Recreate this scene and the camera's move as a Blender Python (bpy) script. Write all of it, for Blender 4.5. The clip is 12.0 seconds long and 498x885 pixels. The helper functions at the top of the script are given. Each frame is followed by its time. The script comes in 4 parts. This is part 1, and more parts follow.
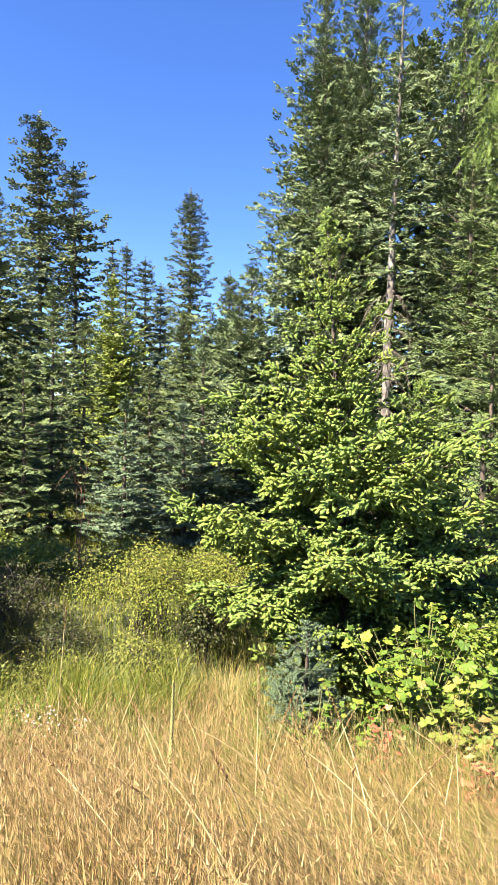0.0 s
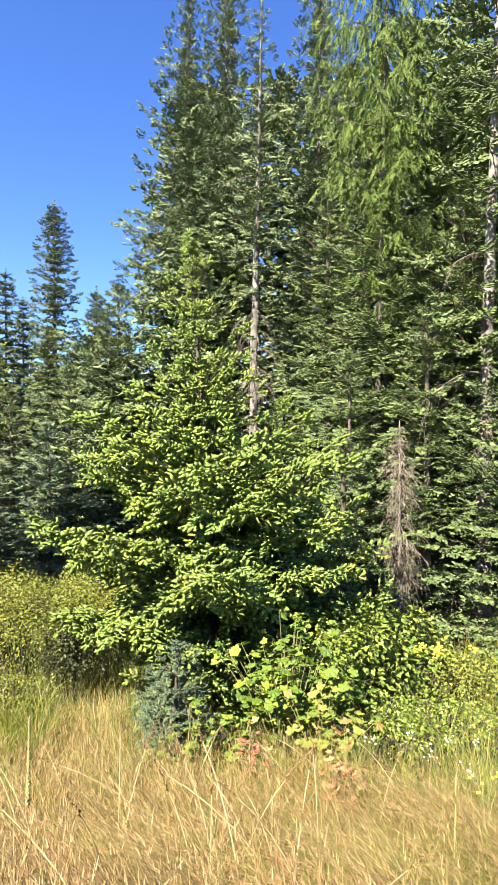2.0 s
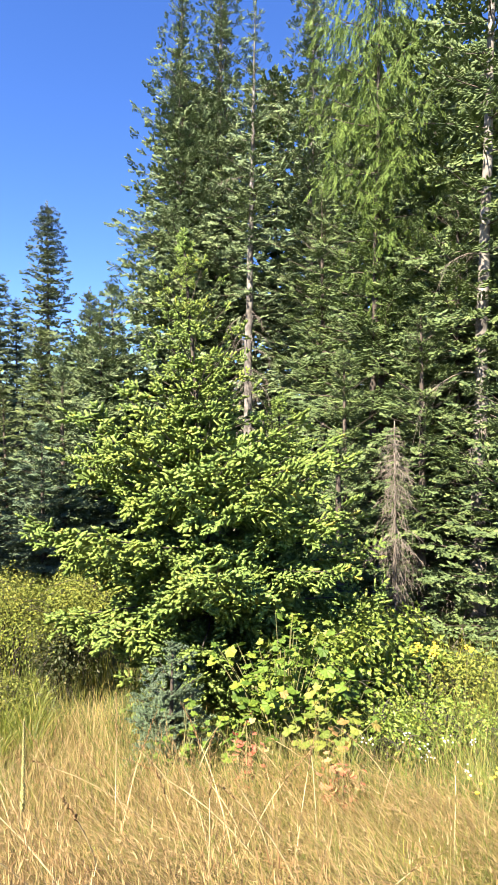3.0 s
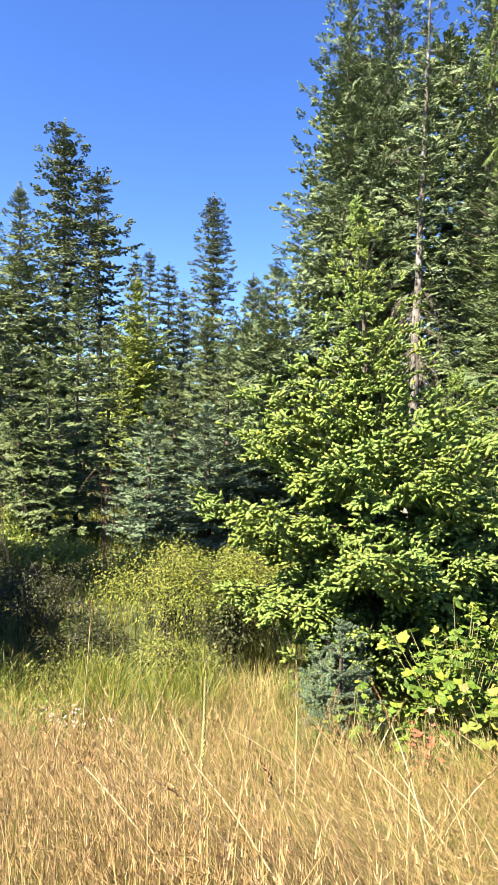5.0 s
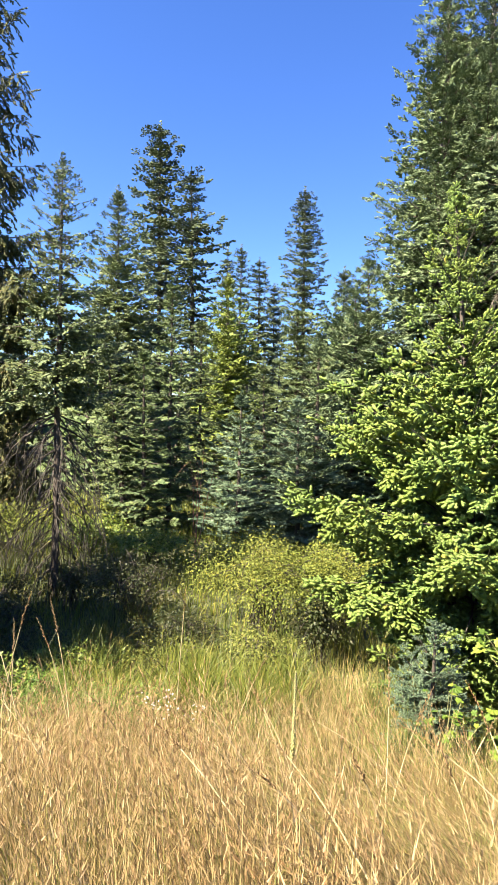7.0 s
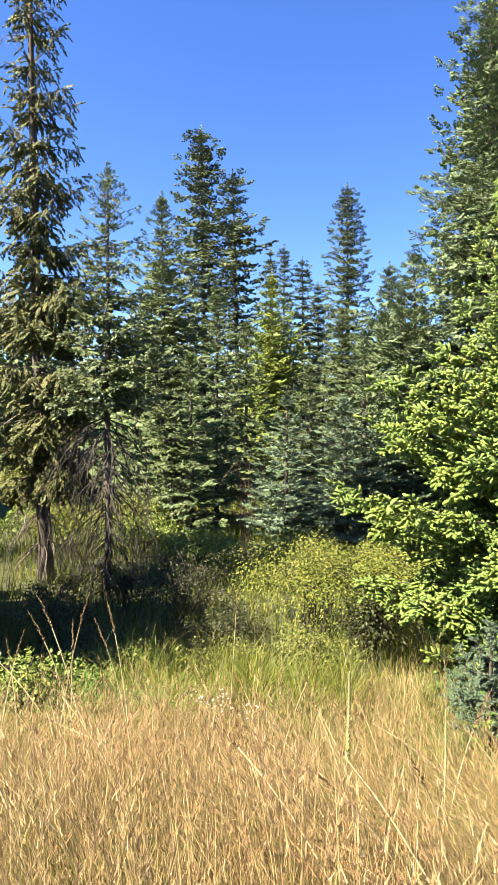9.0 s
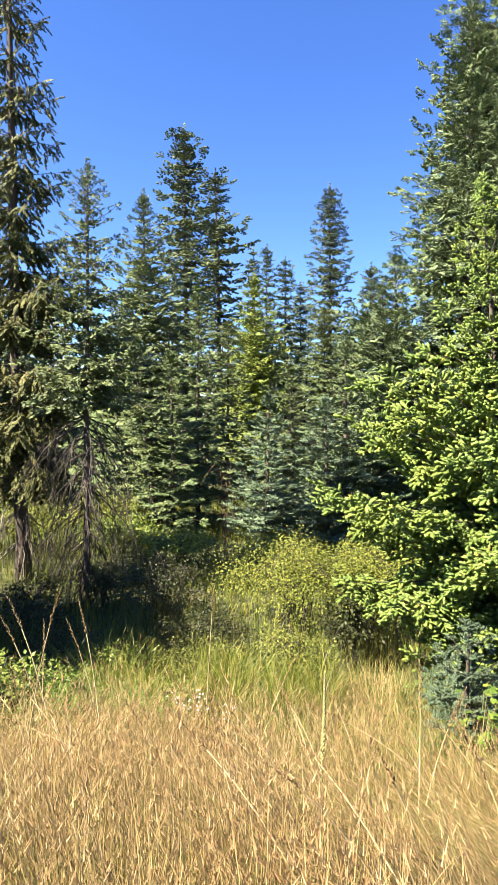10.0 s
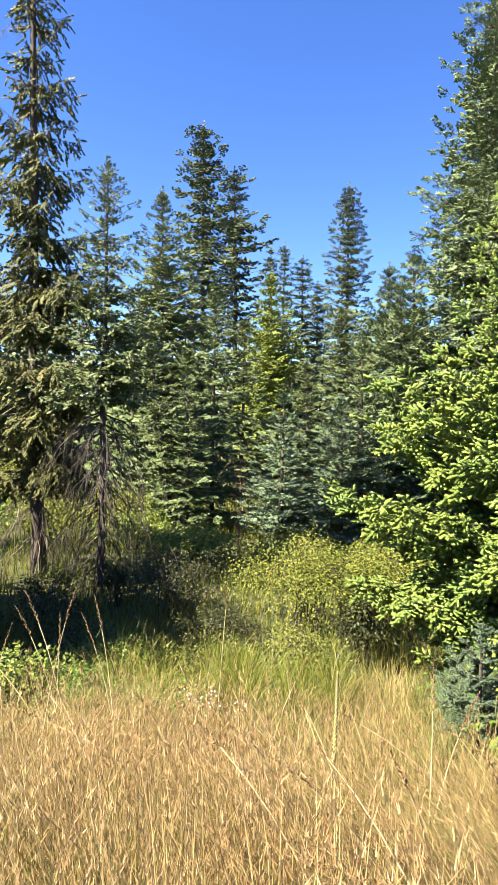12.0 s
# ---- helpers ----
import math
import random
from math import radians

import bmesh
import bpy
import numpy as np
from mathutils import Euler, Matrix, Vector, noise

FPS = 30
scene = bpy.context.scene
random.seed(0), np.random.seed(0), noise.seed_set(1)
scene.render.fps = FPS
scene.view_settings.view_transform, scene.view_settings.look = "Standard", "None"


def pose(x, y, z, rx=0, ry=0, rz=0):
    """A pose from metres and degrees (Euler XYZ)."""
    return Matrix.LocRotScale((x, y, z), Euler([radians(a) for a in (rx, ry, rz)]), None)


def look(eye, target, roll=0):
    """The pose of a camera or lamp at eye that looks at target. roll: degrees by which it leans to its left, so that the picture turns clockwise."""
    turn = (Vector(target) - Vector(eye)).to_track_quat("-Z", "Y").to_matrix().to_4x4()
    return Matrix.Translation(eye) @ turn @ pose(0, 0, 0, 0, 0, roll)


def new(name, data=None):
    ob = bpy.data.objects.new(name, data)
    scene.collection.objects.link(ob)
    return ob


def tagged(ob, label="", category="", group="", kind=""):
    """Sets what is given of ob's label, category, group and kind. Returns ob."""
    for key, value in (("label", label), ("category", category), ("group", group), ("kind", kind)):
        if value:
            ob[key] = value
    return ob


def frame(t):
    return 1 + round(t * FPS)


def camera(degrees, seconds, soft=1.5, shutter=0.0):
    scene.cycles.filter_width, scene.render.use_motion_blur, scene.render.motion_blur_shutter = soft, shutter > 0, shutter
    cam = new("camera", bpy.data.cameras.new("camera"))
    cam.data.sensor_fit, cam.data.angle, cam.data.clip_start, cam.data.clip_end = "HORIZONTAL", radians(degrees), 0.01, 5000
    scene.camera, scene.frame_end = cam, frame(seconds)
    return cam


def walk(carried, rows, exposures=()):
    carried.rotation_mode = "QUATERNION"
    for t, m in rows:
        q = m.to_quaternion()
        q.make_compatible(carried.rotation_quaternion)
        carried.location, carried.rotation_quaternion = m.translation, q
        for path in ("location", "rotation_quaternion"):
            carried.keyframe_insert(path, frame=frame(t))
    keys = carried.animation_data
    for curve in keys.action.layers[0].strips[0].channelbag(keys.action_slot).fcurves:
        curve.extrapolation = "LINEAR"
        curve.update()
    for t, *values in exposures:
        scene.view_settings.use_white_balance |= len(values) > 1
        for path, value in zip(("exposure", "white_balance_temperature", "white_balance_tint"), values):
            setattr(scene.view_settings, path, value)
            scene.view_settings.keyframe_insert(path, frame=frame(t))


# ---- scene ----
# ------------------------------------------------------------------ camera
cam = camera(43.62, 12.0, 1.0)
PATH = [
    (0.0, look((0.042, -0.121, 1.697), (0.962, 9.836, 1.544), 3.57)),
    (0.5, look((0.062, -0.141, 1.706), (1.739, 9.717, 1.766), 3.17)),
    (1.0, look((0.091, -0.147, 1.710), (2.314, 9.601, 1.878), 2.69)),
    (1.5, look((0.116, -0.154, 1.712), (2.732, 9.496, 1.908), 2.41)),
    (2.0, look((0.121, -0.172, 1.722), (3.007, 9.400, 1.935), 2.24)),
    (2.5, look((0.130, -0.180, 1.724), (3.163, 9.346, 1.963), 2.01)),
    (2.7, look((0.128, -0.174, 1.725), (3.188, 9.343, 1.966), 2.00)),
    (4.3, look((0.021, 0.090, 1.556), (1.485, 9.982, 1.611), 3.23)),
    (4.5, look((0.015, 0.092, 1.557), (1.203, 10.021, 1.564), 3.25)),
    (5.0, look((-0.004, 0.092, 1.558), (0.550, 10.077, 1.480), 3.38)),
    (5.5, look((-0.009, 0.083, 1.558), (0.015, 10.082, 1.406), 3.54)),
    (6.0, look((-0.015, 0.087, 1.555), (-0.401, 10.078, 1.356), 3.67)),
    (6.5, look((-0.022, 0.091, 1.552), (-0.705, 10.065, 1.326), 3.69)),
    (8.3, look((-0.023, 0.073, 1.561), (-1.311, 9.986, 1.271), 3.12)),
    (8.5, look((-0.023, 0.073, 1.560), (-1.430, 9.969, 1.271), 2.81)),
    (9.0, look((-0.034, 0.068, 1.560), (-1.633, 9.935, 1.273), 2.47)),
    (9.5, look((-0.034, 0.083, 1.556), (-1.581, 9.958, 1.276), 2.46)),
    (10.0, look((-0.002, 0.110, 1.549), (-1.326, 10.018, 1.272), 2.70)),
    (10.5, look((-0.005, 0.110, 1.551), (-1.159, 10.039, 1.267), 2.91)),
    (11.0, look((-0.006, 0.113, 1.554), (-1.058, 10.053, 1.253), 3.19)),
    (11.5, look((-0.010, 0.099, 1.563), (-1.026, 10.042, 1.258), 3.39)),
    (12.0, look((-0.013, 0.096, 1.556), (-1.563, 9.970, 1.238), 3.63)),
]
walk(cam, PATH, [(0.0, 2.75)])

# ------------------------------------------------------------------ light
SUN_TO = Vector((-0.60, -0.42, 0.68)).normalized()
SUN_EL = math.asin(SUN_TO.z)
SUN_AZ = math.atan2(SUN_TO.x, SUN_TO.y)
world = bpy.data.worlds.new("sky")
scene.world = world
world.use_nodes = True
wn = world.node_tree.nodes
sky = wn.new("ShaderNodeTexSky")
sky.sky_type = "NISHITA"
sky.sun_disc = False
sky.sun_elevation = SUN_EL
sky.sun_rotation = SUN_AZ
sky.altitude = 900
sky.air_density = 1.0
sky.dust_density = 0.1
sky.ozone_density = 4.0
deep = wn.new("ShaderNodeHueSaturation")
deep.inputs["Saturation"].default_value = 1.2
deep.inputs["Hue"].default_value = 0.515
world.node_tree.links.new(sky.outputs[0], deep.inputs["Color"])
world.node_tree.links.new(deep.outputs[0], wn["Background"].inputs[0])
wn["Background"].inputs[1].default_value = 0.05

sun_data = bpy.data.lights.new("sun", "SUN")
sun_data.energy = 5.0
sun_data.angle = radians(0.55)
sun_data.color = (1.0, 0.88, 0.70)
sun = new("sun", sun_data)
sun.matrix_world = look((0, 0, 60), Vector((0, 0, 60)) - SUN_TO)


# ------------------------------------------------------------------ materials
def mat_nodes(name):
    m = bpy.data.materials.new(name)
    m.use_nodes = True
    nt = m.node_tree
    return m, nt, nt.nodes["Principled BSDF"], nt.nodes["Material Output"]


def ramp_node(nt, stops, source):
    r = nt.nodes.new("ShaderNodeValToRGB")
    el = r.color_ramp.elements
    while len(el) < len(stops):
        el.new(0.5)
    for e, (p, c) in zip(el, stops):
        e.position, e.color = p, (*c, 1)
    nt.links.new(source, r.inputs[0])
    return r.outputs[0]


def mixed(nt, blend, fac, a, b):
    n = nt.nodes.new("ShaderNodeMix")
    n.data_type, n.blend_type = "RGBA", blend
    for sock, v in ((n.inputs[0], fac), (n.inputs[6], a), (n.inputs[7], b)):
        if isinstance(v, (float, int)):
            sock.default_value = v
        elif isinstance(v, tuple):
            sock.default_value = (*v, 1)
        else:
            nt.links.new(v, sock)
    return n.outputs[2]


def noise_node(nt, scale, detail=4.0, rough=0.6):
    tc = nt.nodes.new("ShaderNodeTexCoord")
    n = nt.nodes.new("ShaderNodeTexNoise")
    n.inputs["Scale"].default_value = scale
    n.inputs["Detail"].default_value = detail
    n.inputs["Roughness"].default_value = rough
    nt.links.new(tc.outputs["Object"], n.inputs["Vector"])
    return n.outputs["Fac"]


def leafy(name, stops, patch=1.2, patch_to=(1, 1, 1), rough=0.55, through_light=0.18, spec=0.35, fine=0.0):
    """Foliage: a colour for each needle or leaf, drifting in patches, with light coming through."""
    m, nt, p, out = mat_nodes(name)
    geo = nt.nodes.new("ShaderNodeNewGeometry")
    c = ramp_node(nt, stops, geo.outputs["Random Per Island"])
    n = noise_node(nt, patch, 3.0)
    f = ramp_node(nt, [(0.38, (0, 0, 0)), (0.66, (1, 1, 1))], n)
    c2 = mixed(nt, "MULTIPLY", 1.0, c, patch_to)
    c = mixed(nt, "MIX", f, c, c2)
    if fine:
        n2 = noise_node(nt, fine, 3.0, 0.7)
        c = mixed(nt, "MULTIPLY", 1.0, c, ramp_node(nt, [(0.30, (0.42, 0.46, 0.40)), (0.52, (0.95, 0.95, 0.95)), (0.75, (1.45, 1.4, 1.35))], n2))
        bp = nt.nodes.new("ShaderNodeBump")
        bp.inputs["Strength"].default_value = 0.9
        bp.inputs["Distance"].default_value = 0.03
        nt.links.new(n2, bp.inputs["Height"])
        nt.links.new(bp.outputs[0], p.inputs["Normal"])
    nt.links.new(c, p.inputs["Base Color"])
    p.inputs["Roughness"].default_value = rough
    p.inputs["Specular IOR Level"].default_value = spec
    tr = nt.nodes.new("ShaderNodeBsdfTranslucent")
    nt.links.new(c, tr.inputs["Color"])
    mx = nt.nodes.new("ShaderNodeMixShader")
    mx.inputs[0].default_value = through_light
    nt.links.new(p.outputs[0], mx.inputs[1])
    nt.links.new(tr.outputs[0], mx.inputs[2])
    nt.links.new(mx.outputs[0], out.inputs["Surface"])
    return m


def barky(name, dark, light, scale=9.0, stretch=0.25, rough=0.9, relief=0.02):
    m, nt, p, out = mat_nodes(name)
    tc = nt.nodes.new("ShaderNodeTexCoord")
    mp = nt.nodes.new("ShaderNodeMapping")
    mp.inputs["Scale"].default_value = (1, 1, stretch)
    nt.links.new(tc.outputs["Object"], mp.inputs[0])
    n = nt.nodes.new("ShaderNodeTexNoise")
    n.inputs["Scale"].default_value = scale
    n.inputs["Detail"].default_value = 6
    nt.links.new(mp.outputs[0], n.inputs["Vector"])
    n2 = noise_node(nt, 1.7, 2.0)
    c = ramp_node(nt, [(0.3, dark), (0.68, light)], n.outputs["Fac"])
    g = ramp_node(nt, [(0.35, (0.6, 0.58, 0.55)), (0.65, (1, 1, 1))], n2)
    nt.links.new(mixed(nt, "MULTIPLY", 1.0, c, g), p.inputs["Base Color"])
    p.inputs["Roughness"].default_value = rough
    b = nt.nodes.new("ShaderNodeBump")
    b.inputs["Strength"].default_value = 0.7
    b.inputs["Distance"].default_value = relief
    nt.links.new(n.outputs["Fac"], b.inputs["Height"])
    nt.links.new(b.outputs[0], p.inputs["Normal"])
    return m


M_DOUG = leafy("young_fir_needles", [(0.0, (0.133, 0.212, 0.049)), (0.5, (0.222, 0.333, 0.080)), (0.97, (0.320, 0.455, 0.124)), (1.0, (0.421, 0.405, 0.086))], 1.1, (1.14, 1.0, 0.80), 0.6, 0.26, 0.25, 75)
M_BLUE = leafy("blue_fir_needles", [(0.0, (0.081, 0.123, 0.072)), (0.6, (0.123, 0.176, 0.107)), (1.0, (0.191, 0.255, 0.152))], 1.6, (0.88, 0.95, 0.88), 0.55, 0.07, 0.3, 60)
M_FIR = leafy("fir_needles", [(0.0, (0.049, 0.081, 0.029)), (0.6, (0.082, 0.127, 0.047)), (1.0, (0.140, 0.189, 0.079))], 0.9, (1.2, 1.12, 0.8), 0.55, 0.07, 0.35, 50)
M_TALL = leafy("tall_fir_needles", [(0.0, (0.069, 0.102, 0.052)), (0.6, (0.113, 0.161, 0.081)), (1.0, (0.194, 0.250, 0.144))], 0.8, (1.15, 1.08, 0.85), 0.7, 0.07, 0.2, 40)
M_SPRUCE = leafy("spruce_needles", [(0.0, (0.054, 0.078, 0.032)), (0.6, (0.090, 0.127, 0.048)), (1.0, (0.149, 0.183, 0.069))], 0.9, (1.1, 1.05, 0.85), 0.55, 0.07, 0.35, 40)
M_DARKSPRUCE = leafy("dark_spruce_needles", [(0.0, (0.033, 0.050, 0.022)), (0.6, (0.055, 0.080, 0.034)), (1.0, (0.091, 0.114, 0.047))], 0.9, (1.1, 1.05, 0.85), 0.55, 0.06, 0.35, 40)
M_YELLOW = leafy("yellow_green_needles", [(0.0, (0.087, 0.126, 0.023)), (0.6, (0.144, 0.200, 0.038)), (1.0, (0.212, 0.262, 0.056))], 0.9, (1.1, 1.0, 0.8), 0.55, 0.08, 0.3, 40)
M_LARCH = leafy("larch_needles", [(0.0, (0.068, 0.112, 0.017)), (0.6, (0.113, 0.171, 0.029)), (1.0, (0.158, 0.215, 0.041))], 0.8, (0.8, 0.9, 0.8), 0.55, 0.25, 0.3, 50)
M_OLD = leafy("old_spruce_needles", [(0.0, (0.052, 0.057, 0.015)), (0.6, (0.092, 0.095, 0.021)), (0.94, (0.140, 0.130, 0.032)), (1.0, (0.169, 0.111, 0.035))], 0.8, (0.8, 0.95, 0.9), 0.6, 0.07, 0.3, 50)
M_BARK = barky("dark_bark", (0.022, 0.016, 0.012), (0.099, 0.077, 0.062))
M_GREYBARK = barky("pale_grey_bark", (0.037, 0.031, 0.028), (0.220, 0.200, 0.180), 7.0, 0.8)
M_TWIG = barky("dead_twig_bark", (0.081, 0.065, 0.053), (0.223, 0.192, 0.161), 14.0, relief=0.002)
M_DARKTWIG = barky("dark_dead_twig", (0.019, 0.015, 0.012), (0.074, 0.062, 0.050), 14.0, relief=0.002)
M_STRAW = leafy("dry_grass_straw", [(0.0, (0.173, 0.131, 0.054)), (0.4, (0.272, 0.197, 0.085)), (0.76, (0.393, 0.292, 0.140)), (0.88, (0.219, 0.188, 0.058)), (1.0, (0.110, 0.138, 0.031))], 3.2, (0.80, 0.82, 0.70), 0.6, 0.3)
M_SEED = leafy("dry_seed_heads", [(0.0, (0.175, 0.116, 0.057)), (0.6, (0.303, 0.218, 0.102)), (1.0, (0.397, 0.320, 0.176))], 2.4, (0.82, 0.66, 0.56), 0.6, 0.35)
M_GRASS = leafy("green_grass_blades", [(0.0, (0.067, 0.093, 0.014)), (0.6, (0.143, 0.168, 0.025)), (1.0, (0.258, 0.227, 0.050))], 0.7, (0.8, 0.85, 0.7), 0.5, 0.4)
M_BANK = leafy("bank_grass_blades", [(0.0, (0.044, 0.071, 0.013)), (0.4, (0.100, 0.143, 0.024)), (0.75, (0.178, 0.193, 0.048)), (1.0, (0.244, 0.210, 0.080))], 0.8, (1.1, 0.85, 0.75), 0.55, 0.3)
M_BUSH = leafy("bush_leaves", [(0.0, (0.076, 0.100, 0.021)), (0.55, (0.150, 0.171, 0.038)), (0.92, (0.247, 0.244, 0.050)), (1.0, (0.353, 0.299, 0.050))], 1.0, (0.8, 0.9, 0.75), 0.6, 0.3, 0.15)
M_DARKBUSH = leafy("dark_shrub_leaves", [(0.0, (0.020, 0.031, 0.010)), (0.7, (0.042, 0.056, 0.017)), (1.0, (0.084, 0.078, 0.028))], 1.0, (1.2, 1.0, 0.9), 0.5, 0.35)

M_OLIVE = leafy("olive_weed_leaves", [(0.0, (0.060, 0.080, 0.018)), (0.6, (0.130, 0.145, 0.034)), (1.0, (0.240, 0.210, 0.060))], 1.0, (0.85, 0.95, 0.8), 0.6, 0.25, 0.15)
M_FERN = leafy("feathery_green_leaves", [(0.0, (0.060, 0.125, 0.016)), (0.6, (0.120, 0.215, 0.030)), (1.0, (0.190, 0.260, 0.050))], 1.3, (0.9, 0.9, 0.8), 0.5, 0.35)
M_LEAF = leafy("fresh_green_leaves", [(0.0, (0.071, 0.109, 0.017)), (0.55, (0.141, 0.197, 0.035)), (0.92, (0.222, 0.265, 0.053)), (1.0, (0.363, 0.315, 0.053))], 1.1, (0.85, 0.9, 0.8), 0.45, 0.35)


def piece_leaf(name, stops):
    """Large single leaves: a colour for each leaf, mottled, with light coming through."""
    m, nt, p, out = mat_nodes(name)
    info = nt.nodes.new("ShaderNodeObjectInfo")
    c = ramp_node(nt, stops, info.outputs["Random"])
    c = mixed(nt, "MULTIPLY", 0.8, c, ramp_node(nt, [(0.35, (0.65, 0.7, 0.5)), (0.6, (1, 1, 1))], noise_node(nt, 22.0, 4.0)))
    nt.links.new(c, p.inputs["Base Color"])
    p.inputs["Roughness"].default_value = 0.6
    p.inputs["Specular IOR Level"].default_value = 0.25
    tr = nt.nodes.new("ShaderNodeBsdfTranslucent")
    nt.links.new(c, tr.inputs["Color"])
    mx = nt.nodes.new("ShaderNodeMixShader")
    mx.inputs[0].default_value = 0.3
    nt.links.new(p.outputs[0], mx.inputs[1])
    nt.links.new(tr.outputs[0], mx.inputs[2])
    nt.links.new(mx.outputs[0], out.inputs["Surface"])
    return m


M_BROAD = piece_leaf("broad_green_leaf", [(0.0, (0.055, 0.100, 0.015)), (0.6, (0.105, 0.165, 0.024)), (0.9, (0.166, 0.212, 0.030)), (1.0, (0.182, 0.206, 0.032))])
M_BROADYELLOW = piece_leaf("broad_yellowing_leaf", [(0.0, (0.084, 0.128, 0.026)), (0.4, (0.140, 0.170, 0.034)), (0.8, (0.215, 0.209, 0.047)), (1.0, (0.226, 0.132, 0.054))])
M_RED = piece_leaf("faded_red_leaf", [(0.0, (0.330, 0.085, 0.055)), (0.6, (0.400, 0.170, 0.105)), (1.0, (0.360, 0.260, 0.120))])
M_REDSTEM = barky("reddish_dry_stem", (0.124, 0.056, 0.037), (0.260, 0.136, 0.093), 16.0)
M_STEM = barky("green_stem", (0.099, 0.105, 0.037), (0.211, 0.198, 0.081), 20.0, relief=0.001)
M_STRAWSTEM = barky("straw_stem", (0.300, 0.235, 0.110), (0.480, 0.395, 0.215), 20.0, relief=0.001)
M_SPIKE = leafy("mullein_spike", [(0.0, (0.211, 0.211, 0.062)), (1.0, (0.384, 0.360, 0.149))], 3.0)
M_WHITE = leafy("papery_white_petals", [(0.0, (0.384, 0.372, 0.322)), (1.0, (0.508, 0.496, 0.459))], 8.0)
M_YELLOWFLOWER = leafy("yellow_petals", [(0.0, (0.434, 0.310, 0.019)), (1.0, (0.496, 0.409, 0.050))], 8.0)


# ------------------------------------------------------------------ mesh helpers
def ground_z(x, y):
    r = 0.5 * (np.hypot(x, y) + np.asarray(y))
    z = np.interp(r, [0, 1.0, 2.2, 4, 6, 8, 12, 18, 40, 3000], [0, 0, -0.25, -0.85, -1.35, -1.65, -1.5, -1.35, -1.3, -1.3])
    bump = 0.06 * np.sin(1.3 * np.asarray(x) + 0.7) * np.sin(1.1 * np.asarray(y) + 0.3) + 0.03 * np.sin(3.7 * np.asarray(x)) * np.sin(3.1 * np.asarray(y) + 1)
    return z + bump * np.clip((r - 1) / 3, 0, 1)


def tri_mesh(name, verts, faces, material, smooth=False):
    """A mesh from arrays of vertices and of equal-sided faces."""
    verts = np.asarray(verts, np.float32).reshape(-1, 3)
    faces = np.asarray(faces, np.int32)
    k = faces.shape[1]
    me = bpy.data.meshes.new(name)
    me.vertices.add(len(verts))
    me.vertices.foreach_set("co", verts.ravel())
    me.loops.add(faces.size)
    me.loops.foreach_set("vertex_index", faces.ravel())
    me.polygons.add(len(faces))
    me.polygons.foreach_set("loop_start", np.arange(0, faces.size, k, dtype=np.int32))
    if smooth:
        me.polygons.foreach_set("use_smooth", np.ones(len(faces), bool))
    me.materials.append(material)
    me.update(calc_edges=True)
    return me


def part_of(name, me, parent, label=""):
    ob = new(name, me)
    ob.parent = parent
    if label:
        tagged(ob, label)
    return ob


def unit(a):
    return a / (np.linalg.norm(a, axis=-1, keepdims=True) + 1e-9)


def stamped(template, pos, along, up, size):
    """Copies of a template (its x along the given ways) as one array of vertices; the template has three vertices a face."""
    x = unit(along)
    y = unit(np.cross(up, x))
    z = np.cross(x, y)
    t = template[None] * np.asarray(size).reshape(-1, 1, 1)
    return pos[:, None] + t[:, :, :1] * x[:, None] + t[:, :, 1:2] * y[:, None] + t[:, :, 2:] * z[:, None]


def tubes(lines, radii, sides):
    """Tapered tubes along poly-lines: lines (n, k, 3), radii (n, k). Returns vertices and quads."""
    lines, radii = np.asarray(lines, float), np.asarray(radii, float)
    n, k, _ = lines.shape
    d = unit(np.gradient(lines, axis=1))
    ref = np.where(np.abs(d[..., 2:]) > 0.9, np.array([1.0, 0, 0]), np.array([0, 0, 1.0]))
    a = unit(np.cross(d, ref))
    b = np.cross(d, a)
    ang = np.arange(sides) * 2 * np.pi / sides
    v = lines[:, :, None] + radii[:, :, None, None] * (np.cos(ang)[None, None, :, None] * a[:, :, None] + np.sin(ang)[None, None, :, None] * b[:, :, None])
    idx = np.arange(n * k * sides).reshape(n, k, sides)
    nx = np.roll(idx, -1, axis=2)
    f = np.stack([idx[:, :-1], nx[:, :-1], nx[:, 1:], idx[:, 1:]], -1).reshape(-1, 4)
    return v.reshape(-1, 3), f


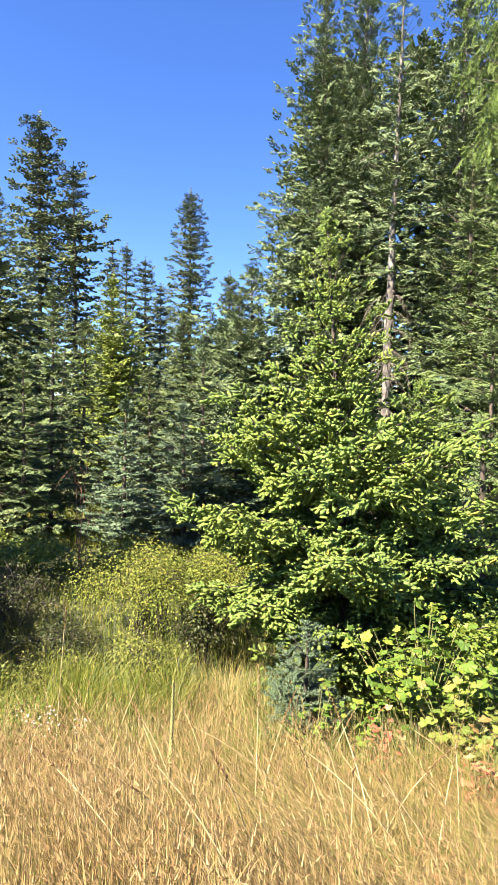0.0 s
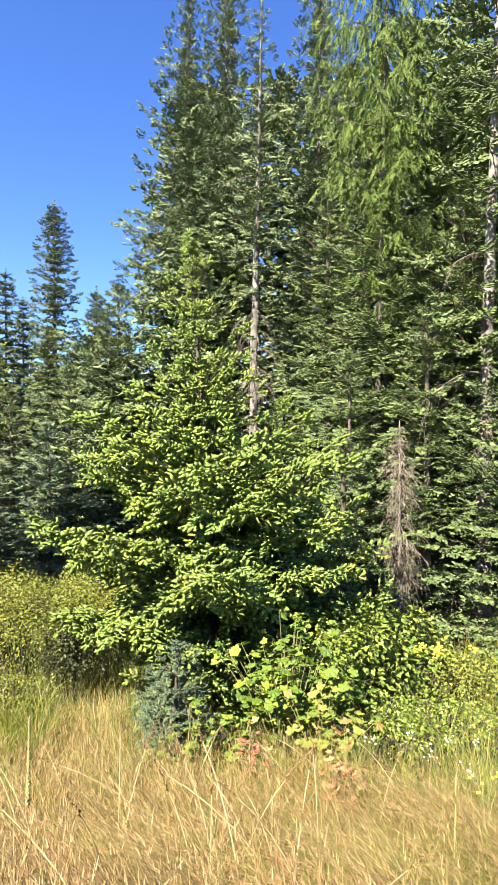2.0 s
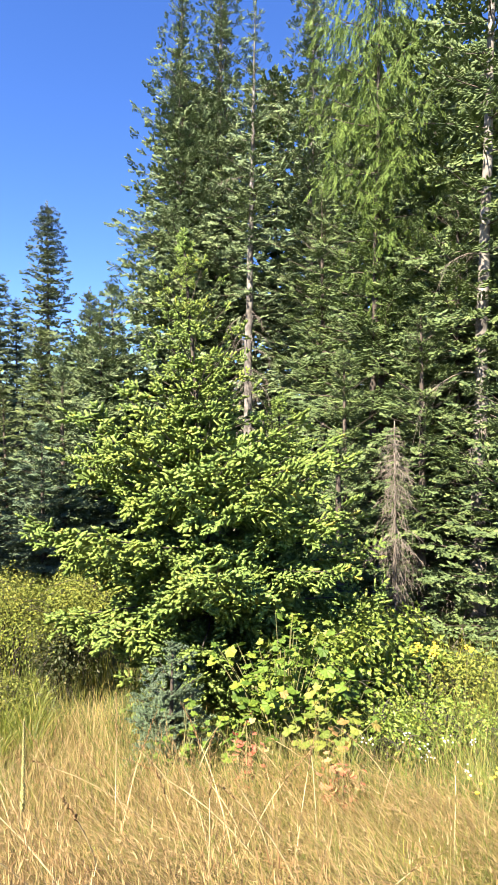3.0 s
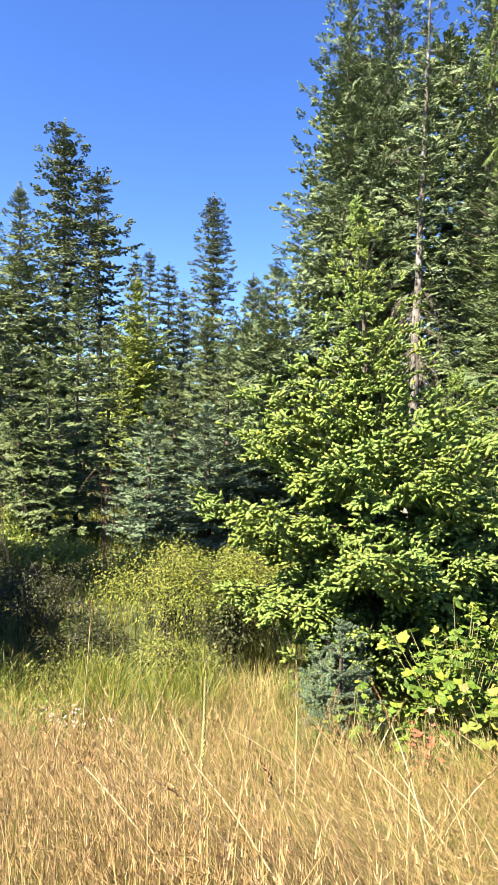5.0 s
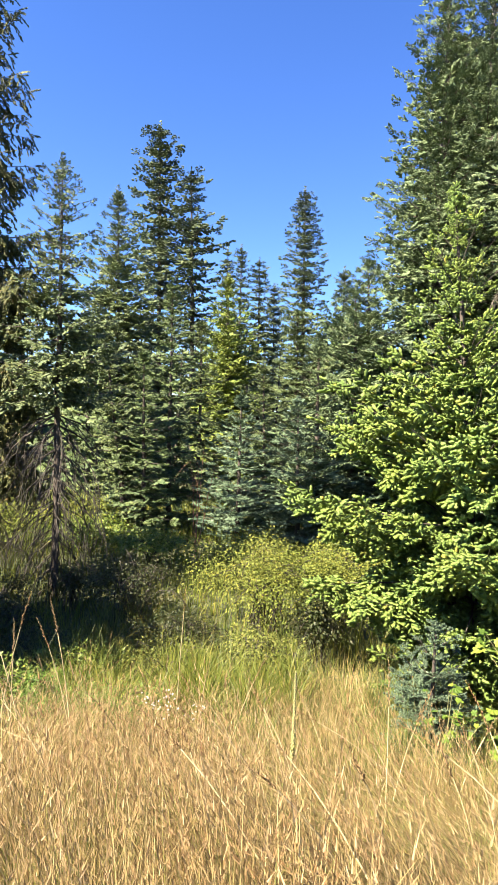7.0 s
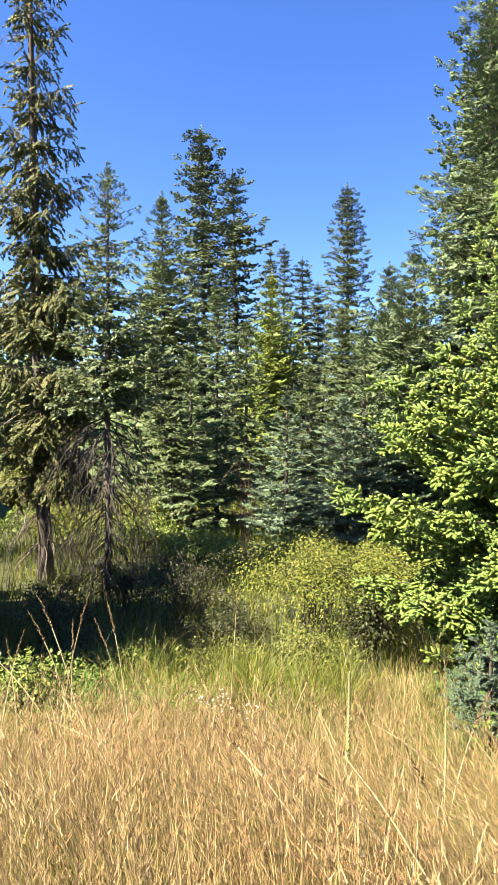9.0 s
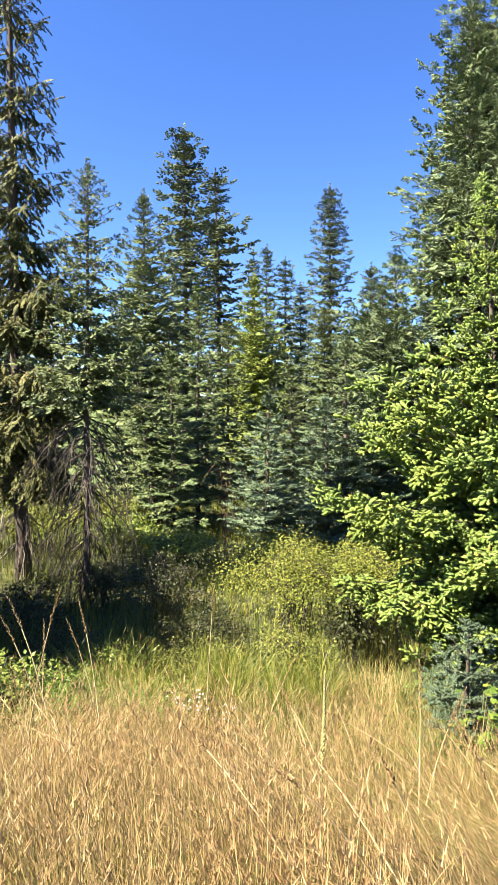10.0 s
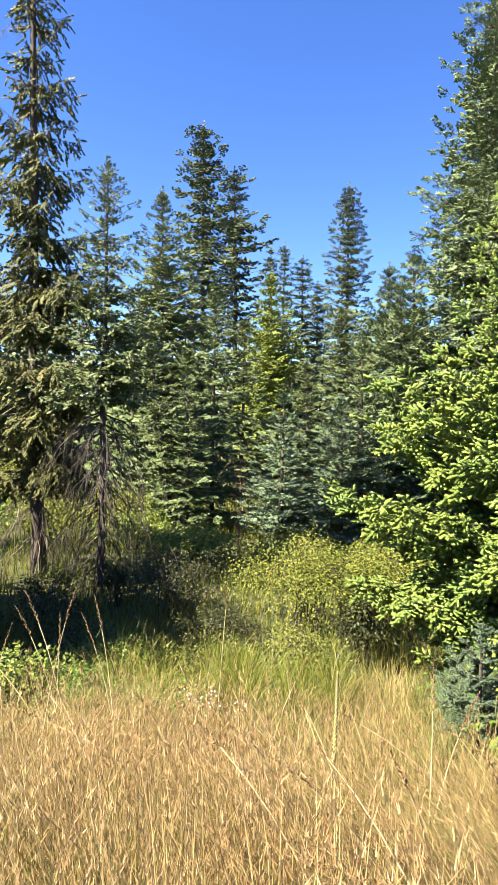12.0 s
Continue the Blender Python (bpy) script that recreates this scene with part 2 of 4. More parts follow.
def shoot(rng, sides, radius, thick, needles, reach=1.5):
    """A shoot of unit length: a slim tapering body of packed needles, with single needles standing out of it."""
    ang = np.arange(sides) * 2 * np.pi / sides + rng.uniform(0, 6)
    rings = [(0.58, 1.0)] if sides < 4 else [(0.25, 0.85), (0.74, 0.95)]
    v, f = [np.array([[-0.06, 0, 0]])], []
    for u, w in rings:
        q = w * radius * rng.uniform(0.78, 1.22, sides)
        v.append(np.stack([u + rng.uniform(-0.10, 0.10, sides), q * np.cos(ang), q * np.sin(ang) * thick + 0.05 * u * u], -1))
    v = np.concatenate(v + [np.array([[0.96, 0, 0.05]])])
    last = len(v) - 1
    for s in range(sides):
        a, c = 1 + s, 1 + (s + 1) % sides
        f.append([0, c, a])
        for k in range(len(rings) - 1):
            f += [[a, c, c + sides], [a, c + sides, a + sides]]
            a, c = a + sides, c + sides
        f.append([a, c, last])
    if needles:
        u = np.linspace(0.02, 0.95, needles) + rng.uniform(-0.04, 0.04, needles)
        phi = np.arange(needles) * 2.4 + rng.uniform(0, 6)
        d = np.stack([0 * u, np.cos(phi), np.sin(phi) * thick], -1)
        core = np.stack([u, 0 * u, 0.06 * u * u], -1)
        side = np.stack([np.full(needles, 0.06), -0.05 * np.sin(phi), 0.05 * np.cos(phi)], -1)
        tip = core + d * radius * reach * rng.uniform(0.8, 1.25, (needles, 1)) * (1.1 - 0.5 * u)[:, None] + np.array([0.20, 0, 0.02])
        k = len(v) + 3 * np.arange(needles)
        v = np.concatenate([v, np.stack([core - side, core + side, tip], 1).reshape(-1, 3)])
        f += [[a, a + 1, a + 2] for a in k]
    return v, np.array(f)


def spray(rng, pairs, flen, wide, ridge=0.8, swing=52, cup=0.10, needles=0, plump=False, reach=0.0):
    """A flat spray of unit length: slim roofed fingers left and right of a twig and one at its end, each a little uneven."""
    v, f = [], []
    ends = [(u, side) for u in np.linspace(0.08, 0.72, pairs) for side in (-1, 1)] + [(0.62, 0)]
    for u, side in ends:
        u = u + rng.uniform(-0.05, 0.05)
        a = radians(side * rng.uniform(swing - 12, swing + 12) + rng.uniform(-5, 5))
        l = flen * rng.uniform(0.8, 1.2) * (1.12 - 0.45 * u if side else 0.95)
        d = np.array([math.cos(a), math.sin(a), cup * rng.uniform(-0.4, 1.6)])
        w = np.array([-math.sin(a), math.cos(a), 0]) * wide * rng.uniform(0.8, 1.2)
        up = np.array([0, 0, ridge * wide])
        p = np.array([u, 0, rng.normal(0, 0.02)])
        n, q = len(v), rng.uniform(0.50, 0.74)
        if plump:
            v.append(p)
            for t, r in ((0.26, 0.8), (0.76, 1.0)):
                for k in range(3):
                    turn = 2.1 * k + 1.0 * t + rng.uniform(-0.2, 0.2)
                    v.append(p + d * l * (t + rng.uniform(-0.05, 0.05)) + r * rng.uniform(0.85, 1.15) * (w * math.cos(turn) + up * 0.6 * math.sin(turn)))
            v.append(p + d * l)
            for k in range(3):
                j = (k + 1) % 3
                f += [[n, n + 1 + j, n + 1 + k], [n + 1 + k, n + 1 + j, n + 4 + j], [n + 1 + k, n + 4 + j, n + 4 + k], [n + 4 + k, n + 4 + j, n + 7]]
        else:
            v += [p, p + d * l * q + w - 0.5 * up, p + d * l * q - w - 0.5 * up, p + d * l * (q + 0.08) + up * 0.5, p + d * l]
            f += [[n, n + 3, n + 1], [n, n + 2, n + 3], [n + 1, n + 3, n + 4], [n + 3, n + 2, n + 4]]
        for k in range(needles):
            t = (k + rng.uniform(0.3, 1.0)) / needles
            turn = rng.uniform(-0.3, math.pi + 0.3)
            m = unit(w) * math.cos(turn) + np.array([0, 0, 1.0]) * math.sin(turn)
            core, n = p + d * l * t, len(v)
            tip = core + m * (reach or 1.4 * wide) * rng.uniform(0.8, 1.2) * (1.15 - 0.4 * t) + d * l * 0.22
            v += [core - d * l * 0.05, core + d * l * 0.05, tip]
            f.append([n, n + 1, n + 2])
    return np.array(v), np.array(f)


def plumes(rng, tpl, pos, way, size, wobble=0.4, up=(0, 0, 1.0)):
    """All shoots of a crown as one pair of arrays."""
    vs, fs, off = [], [], 0
    pick = rng.integers(0, len(tpl), len(pos))
    up = np.asarray(up) + rng.normal(0, wobble, (len(pos), 3))
    for q, (tv, tf) in enumerate(tpl):
        k = pick == q
        v = stamped(tv, pos[k], way[k], up[k], size[k])
        fs.append((off + np.arange(k.sum())[:, None, None] * len(tv) + tf[None]).reshape(-1, 3))
        vs.append(v.reshape(-1, 3))
        off += k.sum() * len(tv)
    return np.concatenate(vs), np.concatenate(fs)


# ------------------------------------------------------------------ conifers
# whorl gap, branches, rise at top and foot, curl, spray length, twig gap, twig share, hang, spray shape, roll and puff of the sprays, spread of branch length
STYLES = {
    "doug": dict(gap=0.35, loose=0.12, nb=8, top=58, foot=-8, curl=0.16, s=0.24, tw=0.145, tf=0.42, hang=0.30, tpl=(3, 0.50, 0.092, 1.7, 46, 0.20, 1, True, 0.14), roll=0.6, puff=0.12, vary=0.42, mat=M_DOUG, bark=M_BARK, trunk=0.065, kind=("young_fir_tree", "bright yellow-green young fir with bottlebrush shoots", "fir tree")),
    "blue": dict(gap=0.14, nb=6, top=50, foot=5, curl=0.1, s=0.14, tw=0.055, tf=0.5, hang=0.0, tpl=(3, 0.44, 0.100, 1.6, 48, 0.1, 1, True), roll=0.35, puff=0.06, vary=0.2, mat=M_BLUE, bark=M_BARK, trunk=0.02, kind=("fir_sapling", "small blue-green fir sapling in front of a larger fir", "fir sapling")),
    "oldspruce": dict(gap=0.46, nb=8, top=25, foot=-24, curl=0.22, s=0.36, tw=0.075, tf=0.155, hang=1.25, tpl=(5, 0.25, 0.055, 1.6, 24, 0.05, 0), roll=0.9, puff=0.1, vary=0.7, mat=M_OLD, bark=M_BARK, trunk=0.12, live=0.14, dead=M_TWIG, kind=("old_spruce_tree", "tall old spruce with hanging olive twigs and dead lower limbs", "spruce tree")),
    "thinspruce": dict(gap=0.22, nb=7, top=30, foot=-34, curl=0.2, s=0.24, tw=0.105, tf=0.28, hang=0.35, tpl=(3, 0.42, 0.085, 1.5, 45, 0.05, 0), roll=0.5, puff=0.10, vary=0.35, mat=M_SPRUCE, bark=M_BARK, trunk=0.07, live=0.44, dead=M_DARKTWIG, kind=("thin_spruce_tree", "thin spruce with open crown and bare dark lower limbs", "spruce tree")),
    "spruce": dict(gap=0.33, nb=9, top=35, foot=-15, curl=0.12, s=0.42, tw=0.253, tf=0.34, hang=0.14, tpl=(4, 0.40, 0.070, 1.5, 50, 0.06, 0), roll=0.32, puff=0.06, vary=0.3, mat=M_SPRUCE, bark=M_BARK, trunk=0.10, kind=("spruce_tree", "dark green spruce with dense conical crown in the forest edge", "spruce tree")),
    "spruce2": dict(gap=0.31, nb=8, top=30, foot=-14, curl=0.14, s=0.36, tw=0.209, tf=0.32, hang=0.18, tpl=(4, 0.40, 0.070, 1.5, 50, 0.06, 0), roll=0.36, puff=0.06, vary=0.4, mat=M_FIR, bark=M_BARK, trunk=0.08, kind=("spruce_tree", "slender mid-green spruce at the meadow's edge", "spruce tree")),
    "sparse": dict(gap=0.56, nb=9, top=22, foot=-14, curl=0.10, s=0.58, tw=0.46, tf=0.30, hang=0.16, tpl=(3, 0.36, 0.094, 1.5, 50, 0.04, 0), roll=0.22, puff=0.04, loose=0.06, vary=0.55, mat=M_DARKSPRUCE, bark=M_BARK, trunk=0.15, kind=("tall_spruce_tree", "tall dark spruce with open tiers against the sky", "spruce tree")),
    "sparse2": dict(gap=0.5, nb=10, top=25, foot=-10, curl=0.10, s=0.55, tw=0.44, tf=0.30, hang=0.14, tpl=(3, 0.36, 0.092, 1.5, 50, 0.04, 0), roll=0.20, puff=0.04, loose=0.05, vary=0.35, mat=M_DARKSPRUCE, bark=M_BARK, trunk=0.16, kind=("tall_spruce_tree", "tall dark spire-shaped spruce standing above the woods", "spruce tree")),
    "yellow": dict(gap=0.38, nb=8, top=40, foot=-5, curl=0.12, s=0.46, tw=0.272, tf=0.36, hang=0.12, tpl=(3, 0.38, 0.111, 1.5, 50, 0.08, 0), roll=0.32, puff=0.06, vary=0.3, mat=M_YELLOW, bark=M_BARK, trunk=0.10, kind=("yellow_green_fir_tree", "yellow-green sunlit fir among darker spruces", "fir tree")),
    "bluespruce": dict(gap=0.34, nb=9, top=40, foot=-4, curl=0.10, s=0.36, tw=0.18, tf=0.38, hang=0.02, tpl=(4, 0.38, 0.075, 1.5, 48, 0.14, 0), roll=0.24, puff=0.04, loose=0.06, vary=0.22, mat=M_BLUE, bark=M_BARK, trunk=0.06, kind=("blue_spruce_tree", "blue-green spruce with layered branches at the meadow's edge", "spruce tree")),
    "dense": dict(gap=0.44, nb=9, top=38, foot=-8, curl=0.12, s=0.42, tw=0.242, tf=0.36, hang=0.14, tpl=(4, 0.40, 0.068, 1.5, 50, 0.08, 0), roll=0.32, puff=0.06, vary=0.35, mat=M_TALL, bark=M_BARK, trunk=0.14, kind=("fir_tree", "dark green fir with a dense pointed crown", "fir tree")),
    "tall": dict(gap=0.45, nb=9, top=40, foot=-14, curl=0.14, s=0.34, tw=0.28, tf=0.34, hang=0.12, tpl=(4, 0.40, 0.070, 1.6, 46, 0.14, 0), roll=0.55, puff=0.10, vary=0.32, mat=M_TALL, bark=M_GREYBARK, trunk=0.17, kind=("tall_fir_tree", "tall grey-green fir with pale trunk towering over the edge", "fir tree")),
    "snag": dict(gap=0.5, nb=5, top=38, foot=-16, curl=0.14, s=0.33, tw=0.220, tf=0.32, hang=0.12, tpl=(4, 0.40, 0.070, 1.6, 46, 0.12, 0), roll=0.5, puff=0.10, vary=0.45, mat=M_TALL, bark=M_GREYBARK, trunk=0.125, live=0.46, dead=M_TWIG, kind=("bare_trunked_fir_tree", "tall fir with bare pale grey lower trunk", "fir tree")),
    "palefir": dict(gap=0.60, nb=4, top=35, foot=-16, curl=0.14, s=0.33, tw=0.198, tf=0.34, hang=0.12, tpl=(4, 0.40, 0.067, 1.5, 50, 0.08, 0), roll=0.38, puff=0.08, vary=0.45, mat=M_FIR, bark=M_GREYBARK, trunk=0.125, live=0.30, dead=M_TWIG, kind=("pale_trunked_fir_tree", "tall fir with whitish flaking bark and open branches", "fir tree")),
    "fir": dict(gap=0.36, nb=8, top=42, foot=-14, curl=0.14, s=0.31, tw=0.26, tf=0.38, hang=0.14, tpl=(4, 0.40, 0.067, 1.5, 50, 0.06, 0), roll=0.30, puff=0.05, loose=0.07, vary=0.45, mat=M_FIR, bark=M_BARK, trunk=0.11, kind=("fir_tree", "mid-green fir with flat layered sprays down to the shrubs", "fir tree")),
    "back": dict(gap=0.50, nb=5, top=38, foot=-10, curl=0.12, s=0.80, tw=0.48, tf=0.36, hang=0.25, tpl=(2, 0.50, 0.12, 1.5, 50, 0.06, 0), roll=0.35, puff=0.08, vary=0.35, mat=M_FIR, bark=M_BARK, trunk=0.14, kind=("fir_tree", "dark fir standing deep in the shaded wood", "fir tree")),
    "larch": dict(gap=0.5, nb=5, top=15, foot=-12, curl=0.06, s=0.28, tw=0.13, tf=0.20, hang=2.4, tpl=(4, 0.30, 0.036, 1.5, 32, 0.05, 0), roll=0.9, puff=0.1, vary=0.4, mat=M_LARCH, bark=M_BARK, trunk=0.07, live=0.38, kind=("larch_tree", "tall larch with hanging light green twigs", "larch tree")),
    "dead": dict(gap=0.09, nb=6, top=5, foot=-45, curl=-0.1, vary=0.7, bark=M_TWIG, trunk=0.05, live=2.0, dead=M_TWIG, kind=("dead_fir_tree", "small dead grey conifer with drooping bare twigs", "dead tree")),
}


def crown_parts(rng, style, h, lean, profile):
    """Branch lines with their radii, and the shoots on them: position, way, size."""
    hs, rs = [p[0] for p in profile] + [0.45 * profile[-1][0] + 0.55, 1.0], [p[1] for p in profile] + [0.42 * profile[-1][1], 0.015]
    z, lines, thick, live = 0.97 * h, [], [], []
    foot_z = 0.04 * h
    pos, way, size, ups = [], [], [], []
    spare = style.get("live", 0.0)
    while z > foot_z:
        f = z / h
        rad = float(np.interp(f, hs, rs))
        nb = style["nb"] if rng.random() > 0.15 else style["nb"] - 1
        a0 = rng.uniform(0, 2 * np.pi)
        for i in range(nb):
            zz = z + rng.normal(0, style.get("loose", 0.10)) * style["gap"]
            a = a0 + (i + rng.uniform(-0.3, 0.3)) * 2 * np.pi / nb
            reach = max(0.05, rad * rng.uniform(1 - style["vary"], 1.0 + 0.35 * style["vary"]))
            e = radians(style["foot"] + (style["top"] - style["foot"]) * f ** 1.6 + rng.normal(0, 6))
            out = np.array([np.cos(a), np.sin(a), 0.0])
            u = np.linspace(0, 1, 6)
            start = np.array([lean[0] * zz / h, lean[1] * zz / h, zz])
            line = start + np.outer(u * reach, out) + np.outer(u * reach * np.tan(e) + style["curl"] * reach * u ** 2.2, [0, 0, 1.0])
            line[1:] += rng.normal(0, 0.018 * reach, (5, 3))
            lines.append(line)
            r0 = 0.004 + 0.010 * reach
            thick.append(np.linspace(r0, 0.0025, 6))
            is_live = f > spare and not (f > spare and rng.random() < 0.04)
            if not is_live and spare < 1:
                line[:, 2] -= 0.55 * reach * u ** 2
                line[:, :2] -= 0.22 * reach * u[:, None] ** 3 * out[:2]
            live.append(is_live)
            if not is_live:
                continue
            L = reach
            s = style["s"] * min(1.0, max(0.40, 0.25 + 0.55 * rad))
            n = max(2, int(L * 0.85 / style["tw"]))
            ub = np.clip(np.linspace(0.08, 0.94, n) + rng.uniform(-0.03, 0.03, n), 0.05, 1.0)
            base = np.stack([np.interp(ub, u, line[:, k]) for k in range(3)], -1)
            tang = unit(line[-1] - line[2])
            perp = np.cross([0, 0, 1.0], out)
            norm = np.cross(tang, perp)
            tl = np.clip(style["tf"] * L * (1.06 - ub) ** 0.6, s * 0.5, None) * rng.uniform(0.7, 1.2, n)
            if style["hang"] > 1:
                tl = np.clip(rng.uniform(0.3, 1.0, n) * style["tf"] * 3.4 * min(L, 1.3), s * 0.6, None)
            for side in (-1, 1):
                ang = np.radians(rng.uniform(38, 68, n))
                d = unit(np.outer(np.cos(ang), tang) + side * np.outer(np.sin(ang), perp) + np.outer(-style["hang"] * rng.uniform(0.5, 1.3, n), [0, 0, 1.0]) + rng.normal(0, 0.10, (n, 3)))
                k = np.maximum(1, np.round(tl / (s * 0.6)).astype(int))
                which = np.repeat(np.arange(n), k)
                step = np.concatenate([np.arange(q) for q in k])
                p = base[which] + d[which] * (step * s * 0.6)[:, None] + rng.normal(0, style["puff"] * s, (len(which), 3))
                w = unit(d[which] + rng.normal(0, 0.12, (len(which), 3)) + step[:, None] * np.array([0, 0, -0.10]))
                pos.append(p), way.append(w), size.append(s * rng.uniform(0.75, 1.2, len(which)) * (1.3 - 0.35 * ub[which])), ups.append(np.tile(norm, (len(which), 1)))
            pos.append(line[-1:] - tang * 0.35 * s), way.append(tang[None] + rng.normal(0, 0.1, (1, 3))), size.append(np.array([s * 1.1])), ups.append(norm[None])
        z -= style["gap"] * rng.uniform(0.7, 1.3) * (0.6 + 0.4 * min(1.0, (1 - f) * 4 + 0.2))
    for q in range(7):
        sz = style.get("s", 0.1)
        top = np.array([lean[0], lean[1], h - 0.10 * q * sz - 0.35 * sz])
        a = q * 2.4
        tilt = 0.0 if q == 0 else 0.45
        pos.append(top[None]), way.append(np.array([[tilt * math.cos(a), tilt * math.sin(a), 1.0]])), size.append(np.array([sz * (0.75 if q == 0 else 0.45)])), ups.append(rng.normal(0, 1, (1, 3)))
    return np.array(lines), np.array(thick), np.array(live), np.concatenate(pos), np.concatenate(way), np.concatenate(size), np.concatenate(ups)


def bare_twigs(rng, lines, reach_share=0.35, count=7):
    """Dry side twigs on bare limbs, bending down."""
    out = []
    for line in lines:
        length = np.linalg.norm(line[-1] - line[0])
        for _ in range(count):
            i = rng.integers(1, 6)
            d = unit(line[i] - line[i - 1] + rng.normal(0, 0.5 * length / 5, 3) + np.array([0, 0, -0.12 * length]))
            l = reach_share * length * rng.uniform(0.4, 1.2)
            t = np.linspace(0, 1, 4)[:, None]
            out.append(line[i] + d * l * t + np.array([0, 0, -0.5 * l]) * t ** 2 + rng.normal(0, 0.03 * l, (4, 3)) * t)
    return np.array(out)


def conifer(seed, kind, x, y, h, lean, profile, name="", label=""):
    rng = np.random.default_rng(seed)
    st = STYLES[kind]
    nm, lb, cat = st["kind"]
    tree = tagged(new(name or nm), label or lb, cat, "conifers of the forest edge")
    gz = float(ground_z(x, y))
    tree.location = (x, y, gz - 0.05)
    lines, thick, live, pos, way, size, ups = crown_parts(rng, st, h, lean, profile)
    k = 16
    u = np.linspace(0, 1, k)
    axis = np.stack([lean[0] * u, lean[1] * u, h * u], -1)
    axis[1:-1, :2] += np.cumsum(rng.normal(0, 0.0016 * h, (k - 2, 2)), axis=0) * np.linspace(1, 0, k - 2)[:, None]
    base_r = st["trunk"] * (h / 12) ** 0.35 if h > 4 else st["trunk"]
    rad = base_r * (1 - u) ** 0.8 + 0.008
    rad[0] *= 1.35
    v, f = tubes(axis[None], rad[None], 12)
    v = v + rng.normal(0, 0.03 * base_r, v.shape)
    part_of("trunk", tri_mesh("trunk", v, f, st["bark"], True), tree)
    if live.any():
        v, f = tubes(lines[live][:, [0, 2, 4, 5]], thick[live][:, [0, 2, 4, 5]], 3)
        tagged(part_of("branchwork", tri_mesh("branchwork", v, f, M_BARK), tree), kind="stuff")
        v, f = plumes(rng, [spray(rng, *st["tpl"]) for _ in range(6)], pos, way, size, st["roll"], ups)
        part_of("crown", tri_mesh("crown", v, f, st["mat"], kind in ("doug", "blue")), tree)
    if st.get("dead") and (~live).any():
        for line, th in zip(lines[~live], thick[~live] * (0.6 if kind == "dead" else 1.0)):
            v1, f1 = tubes(line[None], th[None], 4)
            tw = bare_twigs(rng, line[None], 0.45 if kind == "dead" else 0.38, 11 if kind == "dead" else 16)
            v2, f2 = tubes(tw, np.tile(np.linspace(0.0045, 0.0015, 4), (len(tw), 1)), 3)
            part_of("dead_limb", tri_mesh("dead_limb", np.concatenate([v1, v2]), np.concatenate([f1, f2 + len(v1)]), st["dead"]), tree, "bare dry limb with twigs")
    return tree


# ------------------------------------------------------------------ ground
def build_ground():
    a = np.concatenate([-np.geomspace(900, 16, 14), np.arange(-15, 15.01, 0.3), np.geomspace(16, 900, 14)])
    b = np.concatenate([-np.geomspace(900, 4, 12), np.arange(-3, 26.01, 0.3), np.geomspace(28, 900, 14)])
    X, Y = np.meshgrid(a, b, indexing="ij")
    Z = ground_z(X, Y)
    v = np.stack([X, Y, Z], -1).reshape(-1, 3)
    i = np.arange(len(v)).reshape(len(a), len(b))
    f = np.stack([i[:-1, :-1], i[1:, :-1], i[1:, 1:], i[:-1, 1:]], -1).reshape(-1, 4)
    m, nt, p, out = mat_nodes("soil_and_litter")
    n = noise_node(nt, 0.6, 8.0)
    c = ramp_node(nt, [(0.3, (0.028, 0.034, 0.012)), (0.5, (0.055, 0.065, 0.020)), (0.7, (0.105, 0.095, 0.035))], n)
    n2 = noise_node(nt, 9.0, 6.0)
    c = mixed(nt, "MULTIPLY", 0.8, c, ramp_node(nt, [(0.3, (0.4, 0.4, 0.35)), (0.7, (1, 1, 1))], n2))
    nt.links.new(c, p.inputs["Base Color"])
    p.inputs["Roughness"].default_value = 0.95
    bp = nt.nodes.new("ShaderNodeBump")
    bp.inputs["Distance"].default_value = 0.05
    nt.links.new(n2, bp.inputs["Height"])
    nt.links.new(bp.outputs[0], p.inputs["Normal"])
    tagged(new("ground", tri_mesh("ground", v, f, m, True)), "uneven earth bank falling to a grassy hollow", "ground", kind="structure")


build_ground()

